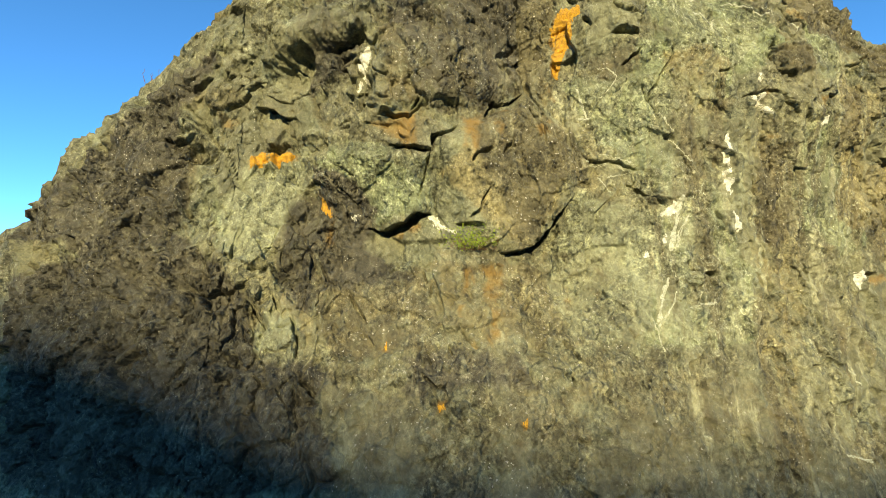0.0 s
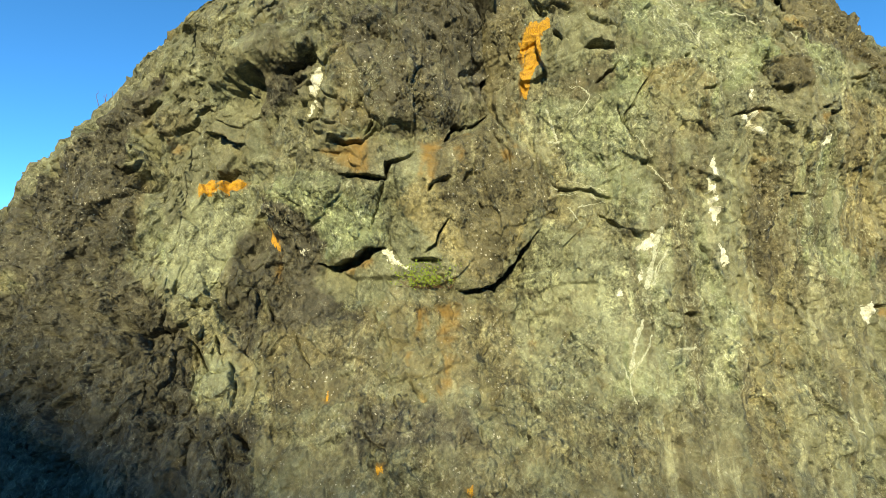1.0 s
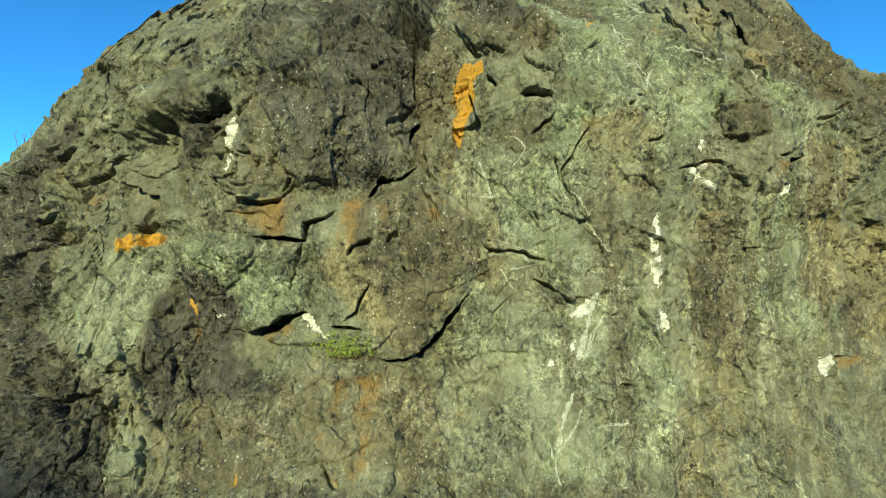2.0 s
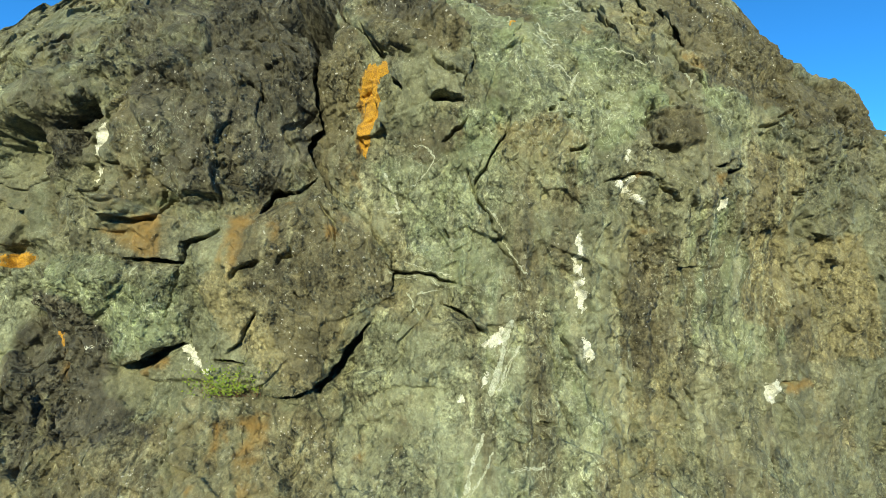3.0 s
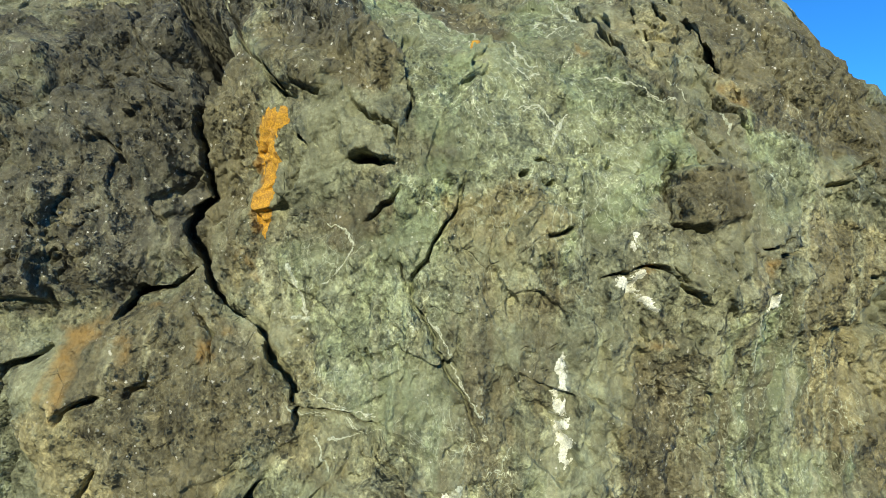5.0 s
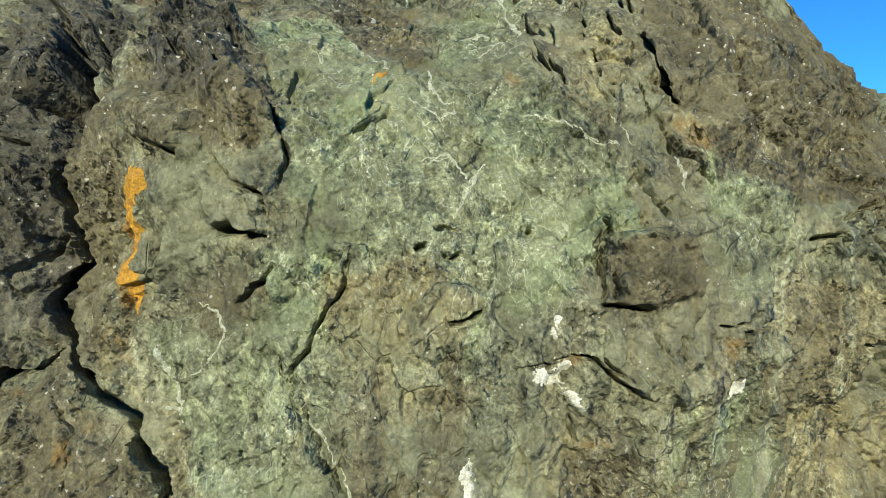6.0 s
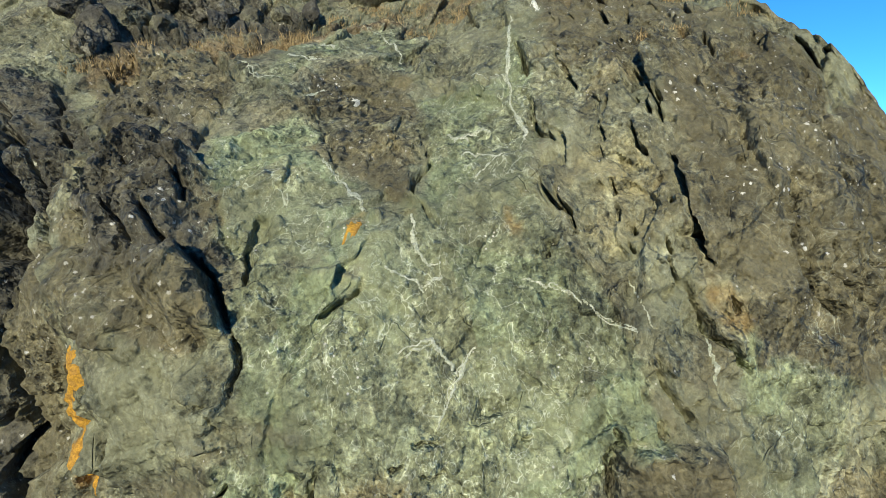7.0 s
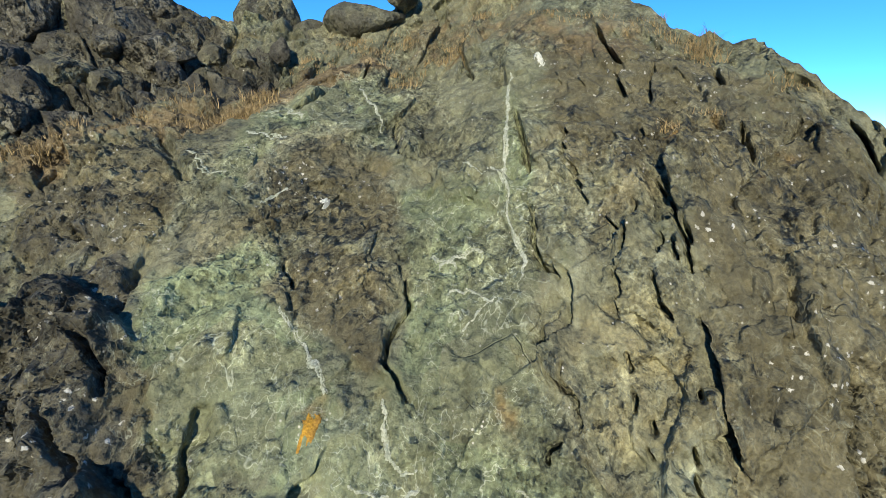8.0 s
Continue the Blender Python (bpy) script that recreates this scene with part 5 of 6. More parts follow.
knob(0.14, 0.06, [(1.28, 7.87), (1.33, 8.13), (1.66, 8.05), (1.82, 7.86), (1.89, 7.61), (2.17, 7.31), (2.24, 7.18), (2.04, 7.25), (1.78, 7.42), (1.49, 7.61)])
knob(0.05, 0.05, [(1.27, 7.42), (1.62, 7.41), (2.05, 7.20), (2.29, 7.04), (2.19, 6.71), (1.97, 6.72), (1.79, 7.05), (1.49, 7.23)])
crack([0.020, 0.023, 0.020, 0.016], 0.2, 0.07, [(3.42, 9.03), (3.46, 8.86), (3.50, 8.78), (3.53, 8.65)])
crack([0.012, 0.013, 0.011, 0.008], 0.18, 0.06, [(3.53, 8.53), (3.56, 8.37), (3.59, 8.24), (3.63, 8.17)])
crack([0.007, 0.010, 0.010, 0.010, 0.010, 0.010, 0.010, 0.009, 0.005], 0.2, 0.08, [(3.67, 8.07), (3.62, 8.00), (3.60, 7.91), (3.62, 7.82), (3.67, 7.76), (3.71, 7.75), (3.76, 7.71), (3.76, 7.67), (3.75, 7.62)])
crack(0.010, 0.15, 0.04, [(3.69, 7.85), (3.68, 7.80), (3.72, 7.74)])
crack(0.007, 0.13, 0.03, [(3.63, 7.51), (3.64, 7.56), (3.71, 7.60)])
crack([0.006, 0.008, 0.010, 0.008, 0.008, 0.008, 0.006], 0.13, -0.05, [(2.86, 8.16), (2.90, 8.07), (2.94, 7.99), (2.92, 7.94), (2.90, 7.86), (2.90, 7.79), (3.05, 7.67)])
crack(0.004, 0.13, 0.02, [(2.33, 8.26), (2.41, 8.12)])
crack(0.008, 0.13, 0.04, [(2.57, 9.02), (2.66, 8.76), (2.80, 8.74)])
crack([0.012, 0.012, 0.014, 0.012], 0.2, 0.05, [(4.04, 8.55), (4.00, 8.44), (3.96, 8.32), (3.92, 8.22)])
crack(0.011, 0.15, -0.04, [(4.21, 8.60), (4.23, 8.50), (4.24, 8.35), (4.24, 8.24)])
crack(0.012, 0.15, 0.03, [(4.12, 8.40), (4.12, 8.30)])
crack(0.010, 0.15, 0.03, [(4.18, 8.38), (4.20, 8.28)])
crack(0.009, 0.13, 0.03, [(3.94, 8.21), (3.93, 8.14), (3.92, 8.07)])
crack(0.008, 0.13, 0.03, [(4.27, 8.45), (4.26, 8.33)])
crack(0.009, 0.13, 0.03, [(4.08, 8.22), (4.11, 8.11), (4.14, 8.05)])
crack(0.008, 0.13, 0.03, [(3.96, 7.90), (3.96, 7.83)])
crack(0.008, 0.13, 0.03, [(4.04, 7.68), (4.06, 7.62)])
crack(0.006, 0.13, 0.03, [(4.03, 7.57), (4.05, 7.52)])
crack(0.007, 0.13, 0.03, [(3.97, 7.76), (3.99, 7.68)])
crack(0.010, 0.13, 0.03, [(4.24, 7.82), (4.25, 7.76)])
crack(0.008, 0.13, 0.03, [(4.20, 7.60), (4.22, 7.50)])
crack(0.008, 0.15, 0.03, [(4.84, 7.90), (4.84, 7.79)])
crack(0.010, 0.2, 0.03, [(4.94, 7.76), (4.90, 7.65)])
crack(0.010, 0.15, 0.03, [(4.91, 7.64), (4.92, 7.58)])
crack(0.010, 0.2, 0.04, [(4.83, 7.62), (4.84, 7.51), (4.87, 7.46)])
crack(0.010, 0.15, 0.03, [(4.93, 7.49), (4.97, 7.53)])
crack(0.016, 0.15, 0.05, [(3.97, 9.71), (4.04, 9.46), (4.12, 9.35)])
crack(0.015, 0.15, 0.04, [(4.12, 9.35), (4.23, 9.38)])
crack(0.013, 0.13, 0.03, [(4.06, 9.28), (4.11, 9.13)])
crack(0.015, 0.15, 0.03, [(4.32, 9.31), (4.25, 9.04)])
crack(0.007, 0.13, 0.03, [(4.18, 8.92), (4.16, 8.84), (4.29, 8.84)])
crack(0.021, 0.18, 0.04, [(2.89, 9.67), (2.97, 9.49), (3.04, 9.31)])
crack(0.018, 0.18, 0.04, [(4.73, 9.26), (4.75, 9.18)])
crack(0.013, 0.15, 0.04, [(4.71, 8.90), (4.73, 8.80), (4.72, 8.70)])
crack(0.011, 0.13, 0.03, [(5.06, 8.87), (5.07, 8.81)])
crack(0.023, 0.25, 0.06, [(5.38, 8.92), (5.42, 8.78), (5.45, 8.70)])
crack(0.012, 0.13, 0.04, [(4.58, 8.92), (4.64, 8.88)])
crack(0.011, 0.13, 0.03, [(4.16, 8.66), (4.19, 8.61)])
crack(0.014, 0.15, 0.04, [(3.72, 8.92), (3.73, 8.74)])
crack(0.014, 0.15, 0.05, [(3.74, 8.70), (3.78, 8.60), (3.79, 8.53)])
crack(0.014, 0.13, 0.03, [(4.38, 9.50), (4.44, 9.45)])
crack(0.013, 0.13, 0.03, [(2.15, 9.35), (2.13, 9.53)])
crack(0.017, 0.15, 0.05, [(1.85, 9.08), (1.92, 9.10), (1.97, 9.20)])
crack(0.010, 0.13, 0.04, [(1.91, 8.20), (1.92, 8.15)])
crack(0.009, 0.13, 0.04, [(3.11, 8.50), (3.18, 8.49), (3.23, 8.52)])
crack(0.008, 0.13, 0.03, [(1.06, 8.17), (1.11, 8.19)])
crack(0.011, 0.15, 0.04, [(1.09, 8.40), (1.20, 8.36)])
crack(0.011, 0.15, 0.04, [(1.15, 8.00), (1.26, 7.94), (1.34, 7.87)])
crack(0.007, 0.13, 0.03, [(1.61, 7.99), (1.74, 7.88), (1.83, 7.79)])
crack(0.008, 0.13, 0.03, [(1.48, 7.73), (1.63, 7.63), (1.76, 7.56)])
crack(0.006, 0.13, 0.03, [(1.64, 7.74), (1.79, 7.62), (1.91, 7.53)])
knob(-0.13, 0.03, [(1.04, 8.95), (1.18, 8.89), (1.38, 8.77), (1.55, 8.64), (1.50, 8.63), (1.30, 8.77)])
knob(-0.08, 0.03, [(1.59, 8.22), (1.63, 8.23), (1.69, 8.16), (1.65, 8.17)])
knob(-0.3, 0.04, [(-0.00, 9.91), (0.21, 9.74), (0.35, 9.59), (0.22, 9.54), (0.08, 9.72)])
knob(-0.25, 0.04, [(0.22, 9.25), (0.43, 9.17), (0.61, 8.96), (0.52, 8.98)])
knob(-0.15, 0.03, [(0.25, 8.99), (0.33, 8.99), (0.46, 8.86), (0.40, 8.86)])
knob(-0.03, 0.04, [(2.04, 8.54), (1.99, 8.76), (2.11, 8.89), (2.67, 8.68), (2.83, 8.40), (2.75, 8.34), (2.17, 8.34)])
knob(0.03, 0.02, [(2.57, 9.02), (2.66, 9.04), (2.80, 8.93), (2.83, 8.75), (2.67, 8.75)])
knob(0.07, 0.04, [(3.61, 8.00), (3.69, 8.09), (3.73, 7.99), (3.72, 7.85), (3.67, 7.78), (3.62, 7.84)])
knob(0.06, 0.03, [(1.86, 9.08), (1.82, 9.23), (1.90, 9.28), (2.05, 9.13), (2.00, 9.06)])
knob(0.05, 0.015, [(2.68, 7.67), (2.72, 7.68), (2.78, 7.65), (2.75, 7.64), (2.71, 7.64)])
knob(-0.45, 0.03, [(0.16, 8.32), (0.45, 8.16), (0.58, 7.97), (0.86, 7.73), (0.94, 7.52), (0.79, 7.42), (0.76, 7.13), (0.69, 7.26), (0.62, 7.70)])
crack(0.014, 0.13, 0.05, [(-0.25, 8.64), (0.10, 8.43), (0.34, 8.21)])
crack(0.011, 0.13, 0.04, [(0.25, 8.62), (0.58, 8.35), (0.80, 8.05)])
crack(0.006, 0.13, 0.03, [(4.11, 7.05), (4.16, 6.94), (4.25, 6.80)])
crack(0.008, 0.13, 0.04, [(3.90, 6.50), (3.92, 6.61), (3.96, 6.72)])
crack(0.008, 0.13, 0.04, [(3.92, 6.05), (3.99, 5.96), (4.03, 5.93)])
crack(0.006, 0.13, 0.03, [(4.20, 6.16), (4.23, 6.04)])

SINK += CLEFT - PROUD
# relief: broken blocks in the dark zones, smoother slabs where the rock is green
block = np.maximum(WEIGHTS["block"], 0.55 * WEIGHTS["dark"])
def bent(size, amount, seed):
    return GX + amount * rough(GX, GW, size, 2, seed, 0.5), GW + amount * rough(GX, GW, size, 2, seed + 5, 0.5)


f_large, e_large = facets(*bent(0.7, 0.16, 41), 0.70, 51, 1.35)
f_mid, e_mid = facets(*bent(0.3, 0.07, 45), 0.27, 61, 1.4)
f_small, e_small = facets(*bent(0.12, 0.025, 46), 0.10, 81, 1.45)
f_tiny, e_tiny = facets(GX + 0.01 * grain(GX, GW, 0.05, 47), GW + 0.01 * grain(GX, GW, 0.05, 48), 0.05, 85, 1.3)
patchy = np.clip(0.5 + 0.95 * rough(GX, GW, 1.0, 3, 91), 0.0, 1.0)
patchy2 = np.clip(0.5 + 1.0 * rough(GX, GW, 0.5, 3, 95), 0.0, 1.0)
calm = 1 - np.maximum(0.55 * WEIGHTS["green"], 0.5 * WEIGHTS["brown"])
SINK += (0.125 + 0.12 * WEIGHTS["block"]) * f_large * calm * (0.45 + 0.75 * patchy)
SINK += (0.095 + 0.085 * block) * f_mid * calm * (0.25 + 0.95 * patchy2)
SINK += (0.050 + 0.045 * block) * f_small * (0.25 + 0.85 * patchy) * (0.4 + 0.6 * calm)
broken = np.maximum(np.maximum(0.35 * WEIGHTS["brown"], WEIGHTS["dark"]), 0.5 * WEIGHTS["soil"])
SINK += (0.017 + 0.016 * broken) * f_tiny * (0.1 + 1.1 * patchy2)
gaps = step(rough(GX, GW, 0.3, 2, 197), -0.05, 0.35)
SINK += gaps * WEIGHTS["block"] * (0.22 * step(-e_large, -0.10, 0.0) * patchy + 0.05 * step(-e_mid, -0.14, 0.0) * patchy2)
# crevices: thin, branching, leaning with the bedding; most in the broken rock
def crevices(size, stretch, lean, seed):
    u, v = GX * math.cos(lean) + GW * math.sin(lean), GW * math.cos(lean) - GX * math.sin(lean)
    return np.abs(rough(u, v / stretch, size, 3, seed, 0.55))


where = step(rough(GX, GW, 0.45, 3, 191), -0.1, 0.35)
where2 = step(rough(GX, GW, 0.35, 3, 195), -0.05, 0.4)
SINK += (0.012 + 0.075 * block) * where * step(-crevices(0.42, 1.8, 0.5, 211), -0.10, -0.01)
SINK += (0.008 + 0.055 * block) * where2 * step(-crevices(0.20, 1.5, -0.35, 221), -0.12, -0.01)
SINK += (0.05 * block + 0.012) * crevices(0.30, 1.6, 0.5, 241)
# runnels down the weathered flank
ridge = np.abs(grain(GX + 0.08 * rough(GX, GW, 0.7, 3, 201), 0.12 * GW, 0.13, 205))
SINK += WEIGHTS["streak"] * (0.05 * ridge + 0.012 * grain(GX, 0.15 * GW, 0.09, 207))
SINK += 0.045 * rough(GX, GW, 0.55, 5, 101, 0.5) + 0.007 * rough(GX, GW, 0.07, 2, 111)
gx = np.gradient(GY, axis=1) / np.gradient(GX, axis=1)
gz = np.gradient(GY, axis=0) / np.gradient(GZ, axis=0)
size = np.sqrt(1 + gx * gx + gz * gz)
NX, NY, NZ = gx / size, -1 / size, gz / size  # outward
FADE = step(GS, 0.0, 0.02)
PX = GX - NX * SINK * FADE + SIDEX * FADE
PY = GY - NY * SINK * FADE
PZ = np.maximum(GZ - NZ * SINK * FADE + SIDEZ * FADE, -0.2)


def on_face(x, z):
    """The finished surface and its outward way at a place of the face, for arrays."""
    x, z = np.asarray(x, float), np.asarray(z, float)
    u = np.interp(x, XS, np.arange(len(XS)))
    v = np.interp(np.clip(z / crest(x), 0, 1), SS, np.arange(len(SS)))
    i, j = np.clip(v.astype(int), 0, len(SS) - 2), np.clip(u.astype(int), 0, len(XS) - 2)
    a, b = (v - i)[..., None], (u - j)[..., None]

    def at(*g):
        s = np.stack([k[i, j] for k in g], -1) * (1 - a) * (1 - b) + np.stack([k[i, j + 1] for k in g], -1) * (1 - a) * b
        return s + np.stack([k[i + 1, j] for k in g], -1) * a * (1 - b) + np.stack([k[i + 1, j + 1] for k in g], -1) * a * b

    return at(PX, PY, PZ), at(NX, NY, NZ)


def sheet(name, verts, quads, material, smooth=True):
    me = bpy.data.meshes.new(name)
    me.vertices.add(len(verts))
    me.vertices.foreach_set("co", np.asarray(verts, np.float32).ravel())
    sides = quads.shape[1]
    me.loops.add(sides * len(quads))
    me.loops.foreach_set("vertex_index", np.asarray(quads, np.int32).ravel())
    me.polygons.add(len(quads))
    me.polygons.foreach_set("loop_start", np.arange(0, sides * len(quads), sides, dtype=np.int32))
    me.polygons.foreach_set("use_smooth", np.full(len(quads), smooth))
    me.update(calc_edges=True)
    me.materials.append(material)
    return me


def lattice(n, m, first=0):
    q = first + np.arange(n * m).reshape(n, m)
    return np.stack([q[:-1, :-1], q[:-1, 1:], q[1:, 1:], q[1:, :-1]], -1).reshape(-1, 4)


def ridged(quads, height):
    """Quads split in two along the diagonal that follows the relief."""
    a, b, c, d = quads.T
    first = np.abs(height[a] - height[c]) <= np.abs(height[b] - height[d])
    one = np.where(first[:, None], np.stack([a, b, c], 1), np.stack([a, b, d], 1))
    two = np.where(first[:, None], np.stack([a, c, d], 1), np.stack([b, c, d], 1))
    return np.concatenate([one, two])


n_rows, n_cols = GX.shape
front = np.stack([PX, PY, PZ], -1)
back_steps = np.linspace(0, 1, 26)[1:, None]
top = front[-1][None]
back = np.concatenate([
    top[..., 0:1] + 0 * back_steps[:, :, None],
    top[..., 1:2] + (0.5 + 5.5 * back_steps**0.8)[:, :, None] * np.ones((1, n_cols, 1)),
    top[..., 2:3] * (1 - back_steps**1.7)[:, :, None] - 0.1 * back_steps[:, :, None],
], -1)
back = back + 0.12 * np.stack([rough(back[..., 0], back[..., 1], 0.7, 3, k) for k in (121, 131, 141)], -1)
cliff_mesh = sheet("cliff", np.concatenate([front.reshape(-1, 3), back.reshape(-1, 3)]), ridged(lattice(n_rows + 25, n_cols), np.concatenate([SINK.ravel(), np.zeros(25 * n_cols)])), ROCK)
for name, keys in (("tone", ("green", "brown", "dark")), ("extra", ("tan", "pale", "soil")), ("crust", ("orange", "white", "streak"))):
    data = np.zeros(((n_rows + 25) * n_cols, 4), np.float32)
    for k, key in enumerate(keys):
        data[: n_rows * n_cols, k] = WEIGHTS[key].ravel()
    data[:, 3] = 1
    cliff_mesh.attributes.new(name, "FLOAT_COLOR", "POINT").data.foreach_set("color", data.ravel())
cliff = tagged(new("cliff", cliff_mesh), "steep rounded sea cliff of green and brown weathered rock", "cliff")


def islands(mask):
    """The connected stretches of a mask, each as a list of its cells."""
    left, found = set(zip(*np.nonzero(mask))), []
    for start in sorted(left):
        if start not in left:
            continue
        left.discard(start)
        group = [start]
        for i, j in group:
            for near in ((i + 1, j), (i - 1, j), (i, j + 1), (i, j - 1)):
                if near in left:
                    left.discard(near)
                    group.append(near)
        found.append(group)
    return found


def crust(kind, strength, points, width):
    """A thin, ragged crust grown on the face within an outline, or along a line."""
    cell = 0.006 if kind != "white" else 0.007
    px, pz = [p[0] for p in points], [p[1] for p in points]
    x, z = np.meshgrid(np.arange(min(px) - 0.06, max(px) + 0.06, cell), np.arange(min(pz) - 0.06, max(pz) + 0.06, cell))
    sway, other = (0.012, int(width * 1e4)) if width else (0.01, 0)
    wx = x + sway * rough(x, z, 0.16, 3, 151 + other) + 0.008 * rough(x, z, 0.03, 2, 155)
    wz = z + sway * rough(x, z, 0.16, 3, 161 + other) + 0.008 * rough(x, z, 0.03, 2, 165)
    if width:
        m = 0.9 - beside(points, wx, wz)[0] / width + 0.55 * rough(x, z, 0.25, 3, 171 + other, 0.6)
    else:
        m = np.minimum(inside(points, wx, wz) / 0.03, 1.2)
        ragged = rough(x, 0.16 * z, 0.05, 4, 181, 0.7) if kind == "orange" else rough(x, 0.8 * z, 0.07, 5, 185, 0.8)
        m = m + (0.85 if kind == "orange" else 0.65) * ragged - 1.2 * (1 - strength) - 0.1
    keep = m > 0
    place, way = on_face(x, z)
    lift = np.where(keep, 0.003 + 0.004 * np.clip(m, 0, 1), -0.006)
    verts = (place + way * lift[..., None]).reshape(-1, 3)
    cells = lattice(*x.shape).reshape(x.shape[0] - 1, x.shape[1] - 1, 4)
    name, material, label = {
        "orange": ("lichen_patch", LICHEN, "crusty orange lichen"),
        "white": ("quartz_patch", QUARTZ, "chalky white mineral patch"),
        "vein": ("quartz_vein", VEIN, "thin pale mineral vein"),
    }[kind]
    for island in islands(keep[:-1, :-1] | keep[1:, :-1] | keep[:-1, 1:] | keep[1:, 1:]):
        if len(island) < 40:
            continue
        used, quads = np.unique(cells[tuple(np.transpose(island))], return_inverse=True)
        ob = new(name, sheet(name, verts[used], quads.reshape(-1, 4), material))
        ob.parent = cliff
        tagged(ob, label)


for item in CRUSTS:
    crust(*item)


# ---- loose things on the cliff ----
def part(name, mesh, parent, label=""):
    ob = new(name, mesh)
    ob.parent = parent
    return tagged(ob, label) if label else ob


def boulder_mesh(name, seed, shape, cuts=20, near=(0.40, 0.64), material=None, levels=4):
    """A rounded, broken boulder: a ball cut by planes and roughened."""
    rng = random.Random(seed)
    bm = bmesh.new()
    bmesh.ops.create_icosphere(bm, subdivisions=levels, radius=1.0)
    planes = []
    joints = Euler((rng.uniform(-0.5, 0.5), rng.uniform(-0.4, 0.4), rng.uniform(0, 3))).to_matrix()
    for k in range(5 if shape[3] else cuts):
        main = Vector(((1, 0, 0), (0, 1, 0), (0, 0, 1))[k % 3]) * rng.choice((-1, 1))
        way = (joints @ main + 0.45 * Vector((rng.gauss(0, 1), rng.gauss(0, 1), rng.gauss(0, 1)))).normalized()
        planes.append((way, rng.uniform(*near)))
    off = Vector((seed * 3.7, seed * 1.3, seed * 2.1))
    for v in bm.verts:
        p = v.co.copy()
        for way, far in planes:
            over = p.dot(way) - far
            if over > 0:
                p -= way * over
        bump = noise.fractal(p * 2.2 + off, 0.9, 2.0, 3) * 0.05 + noise.fractal(p * 6 + off, 0.8, 2.0, 2) * 0.035
        p += v.co.normalized() * bump
        pinch = 1 - shape[3] * max(p.z, 0)
        v.co = Vector((p.x * shape[0] * pinch, p.y * shape[1] * pinch, p.z * shape[2]))
    me = bpy.data.meshes.new(name)
    bm.to_mesh(me)
    bm.free()
    for p in me.polygons:
        p.use_smooth = True
    me.materials.append(material or DARK_ROCK)
    return me


def boulder(seed, x, z, wide, tall, deep=None, sunk=0.25, back=0.0, pinch=0.0, material=None, label="", group=""):
    """A boulder that lies on the rock at a place of the face."""
    place, _ = on_face(x, z)
    ob = new("boulder", boulder_mesh("boulder", seed, (wide / 2, (deep or wide) / 2, tall / 2, pinch), *((9, (0.62, 0.86)) if group else ()), material=material))
    ob.matrix_world = Matrix.Translation((float(place[0]), float(place[1]) + back, float(place[2]) + tall * (0.5 - sunk))) @ pose(0, 0, 0, 0, 0 if pinch or group else (seed * 37 % 50) - 25, seed * 47 % 360 if not pinch else 0)
    return tagged(ob, label or "dark grey angular boulder wedged in the crest outcrop", "boulder", group or "boulders of the crest outcrop")


MOSSY = plain_rock("lichened_boulder", (0.120, 0.115, 0.080), (0.165, 0.160, 0.100))
boulder(1, -0.40, 9.74, 0.69, 1.01, sunk=0.45)
boulder(2, 0.11, 9.35, 0.71, 0.56, sunk=0.45, material=MOSSY, label="green-grey lichened block in the crest outcrop")
boulder(3, 0.08, 9.19, 0.47, 0.52, sunk=0.45)
boulder(4, -0.02, 9.80, 0.52, 0.76, sunk=0.45)
boulder(5, 0.21, 9.75, 0.87, 0.69, sunk=0.45)
boulder(6, 0.40, 9.27, 0.39, 0.43, sunk=0.45, material=MOSSY, label="green-grey lichened block in the crest outcrop")
boulder(7, 0.47, 9.12, 0.28, 0.41, sunk=0.45)
boulder(8, 0.57, 9.49, 0.67, 0.53, sunk=0.45)
boulder(9, 0.80, 9.27, 0.38, 0.42, sunk=0.45)
boulder(10, 0.87, 9.39, 0.42, 0.61, sunk=0.45, material=MOSSY, label="green-grey lichened block in the crest outcrop")
boulder(11, 1.13, 9.34, 0.44, 0.35, sunk=0.45)
boulder(12, 0.72, 9.17, 0.31, 0.34, sunk=0.45)
boulder(13, 0.99, 9.20, 0.26, 0.38, sunk=0.45)
boulder(14, 1.18, 9.43, 0.36, 0.29, sunk=0.45, material=MOSSY, label="green-grey lichened block in the crest outcrop")
boulder(15, -0.24, 9.39, 0.51, 0.56, sunk=0.45)
boulder(16, 0.10, 9.04, 0.34, 0.50, sunk=0.45)
boulder(17, 0.34, 9.06, 0.39, 0.31, sunk=0.45)
boulder(18, 0.80, 9.59, 0.40, 0.44, sunk=0.45, material=MOSSY, label="green-grey lichened block in the crest outcrop")
boulder(19, 1.39, 9.40, 0.23, 0.34, sunk=0.45)
boulder(20, 1.39, 9.56, 0.39, 0.31, sunk=0.45)
boulder(21, -0.22, 9.69, 0.49, 0.54, sunk=0.45)
boulder(22, -0.20, 9.92, 0.41, 0.60, sunk=0.45, material=MOSSY, label="green-grey lichened block in the crest outcrop")
boulder(23, 0.27, 9.52, 0.44, 0.35, sunk=0.45)
boulder(24, 0.20, 9.98, 0.64, 0.71, sunk=0.45)
boulder(40, 0.90, 9.79, 0.72, 1.31, sunk=0.3, back=0.50, pinch=0.95, material=MOSSY, label="pointed grey boulder standing up on the crest", group="boulders on the crest")
boulder(41, 0.07, 10.05, 0.31, 0.25, sunk=0.3, back=0.90, pinch=0, material=MOSSY, label="small rounded boulder on the crest", group="boulders on the crest")
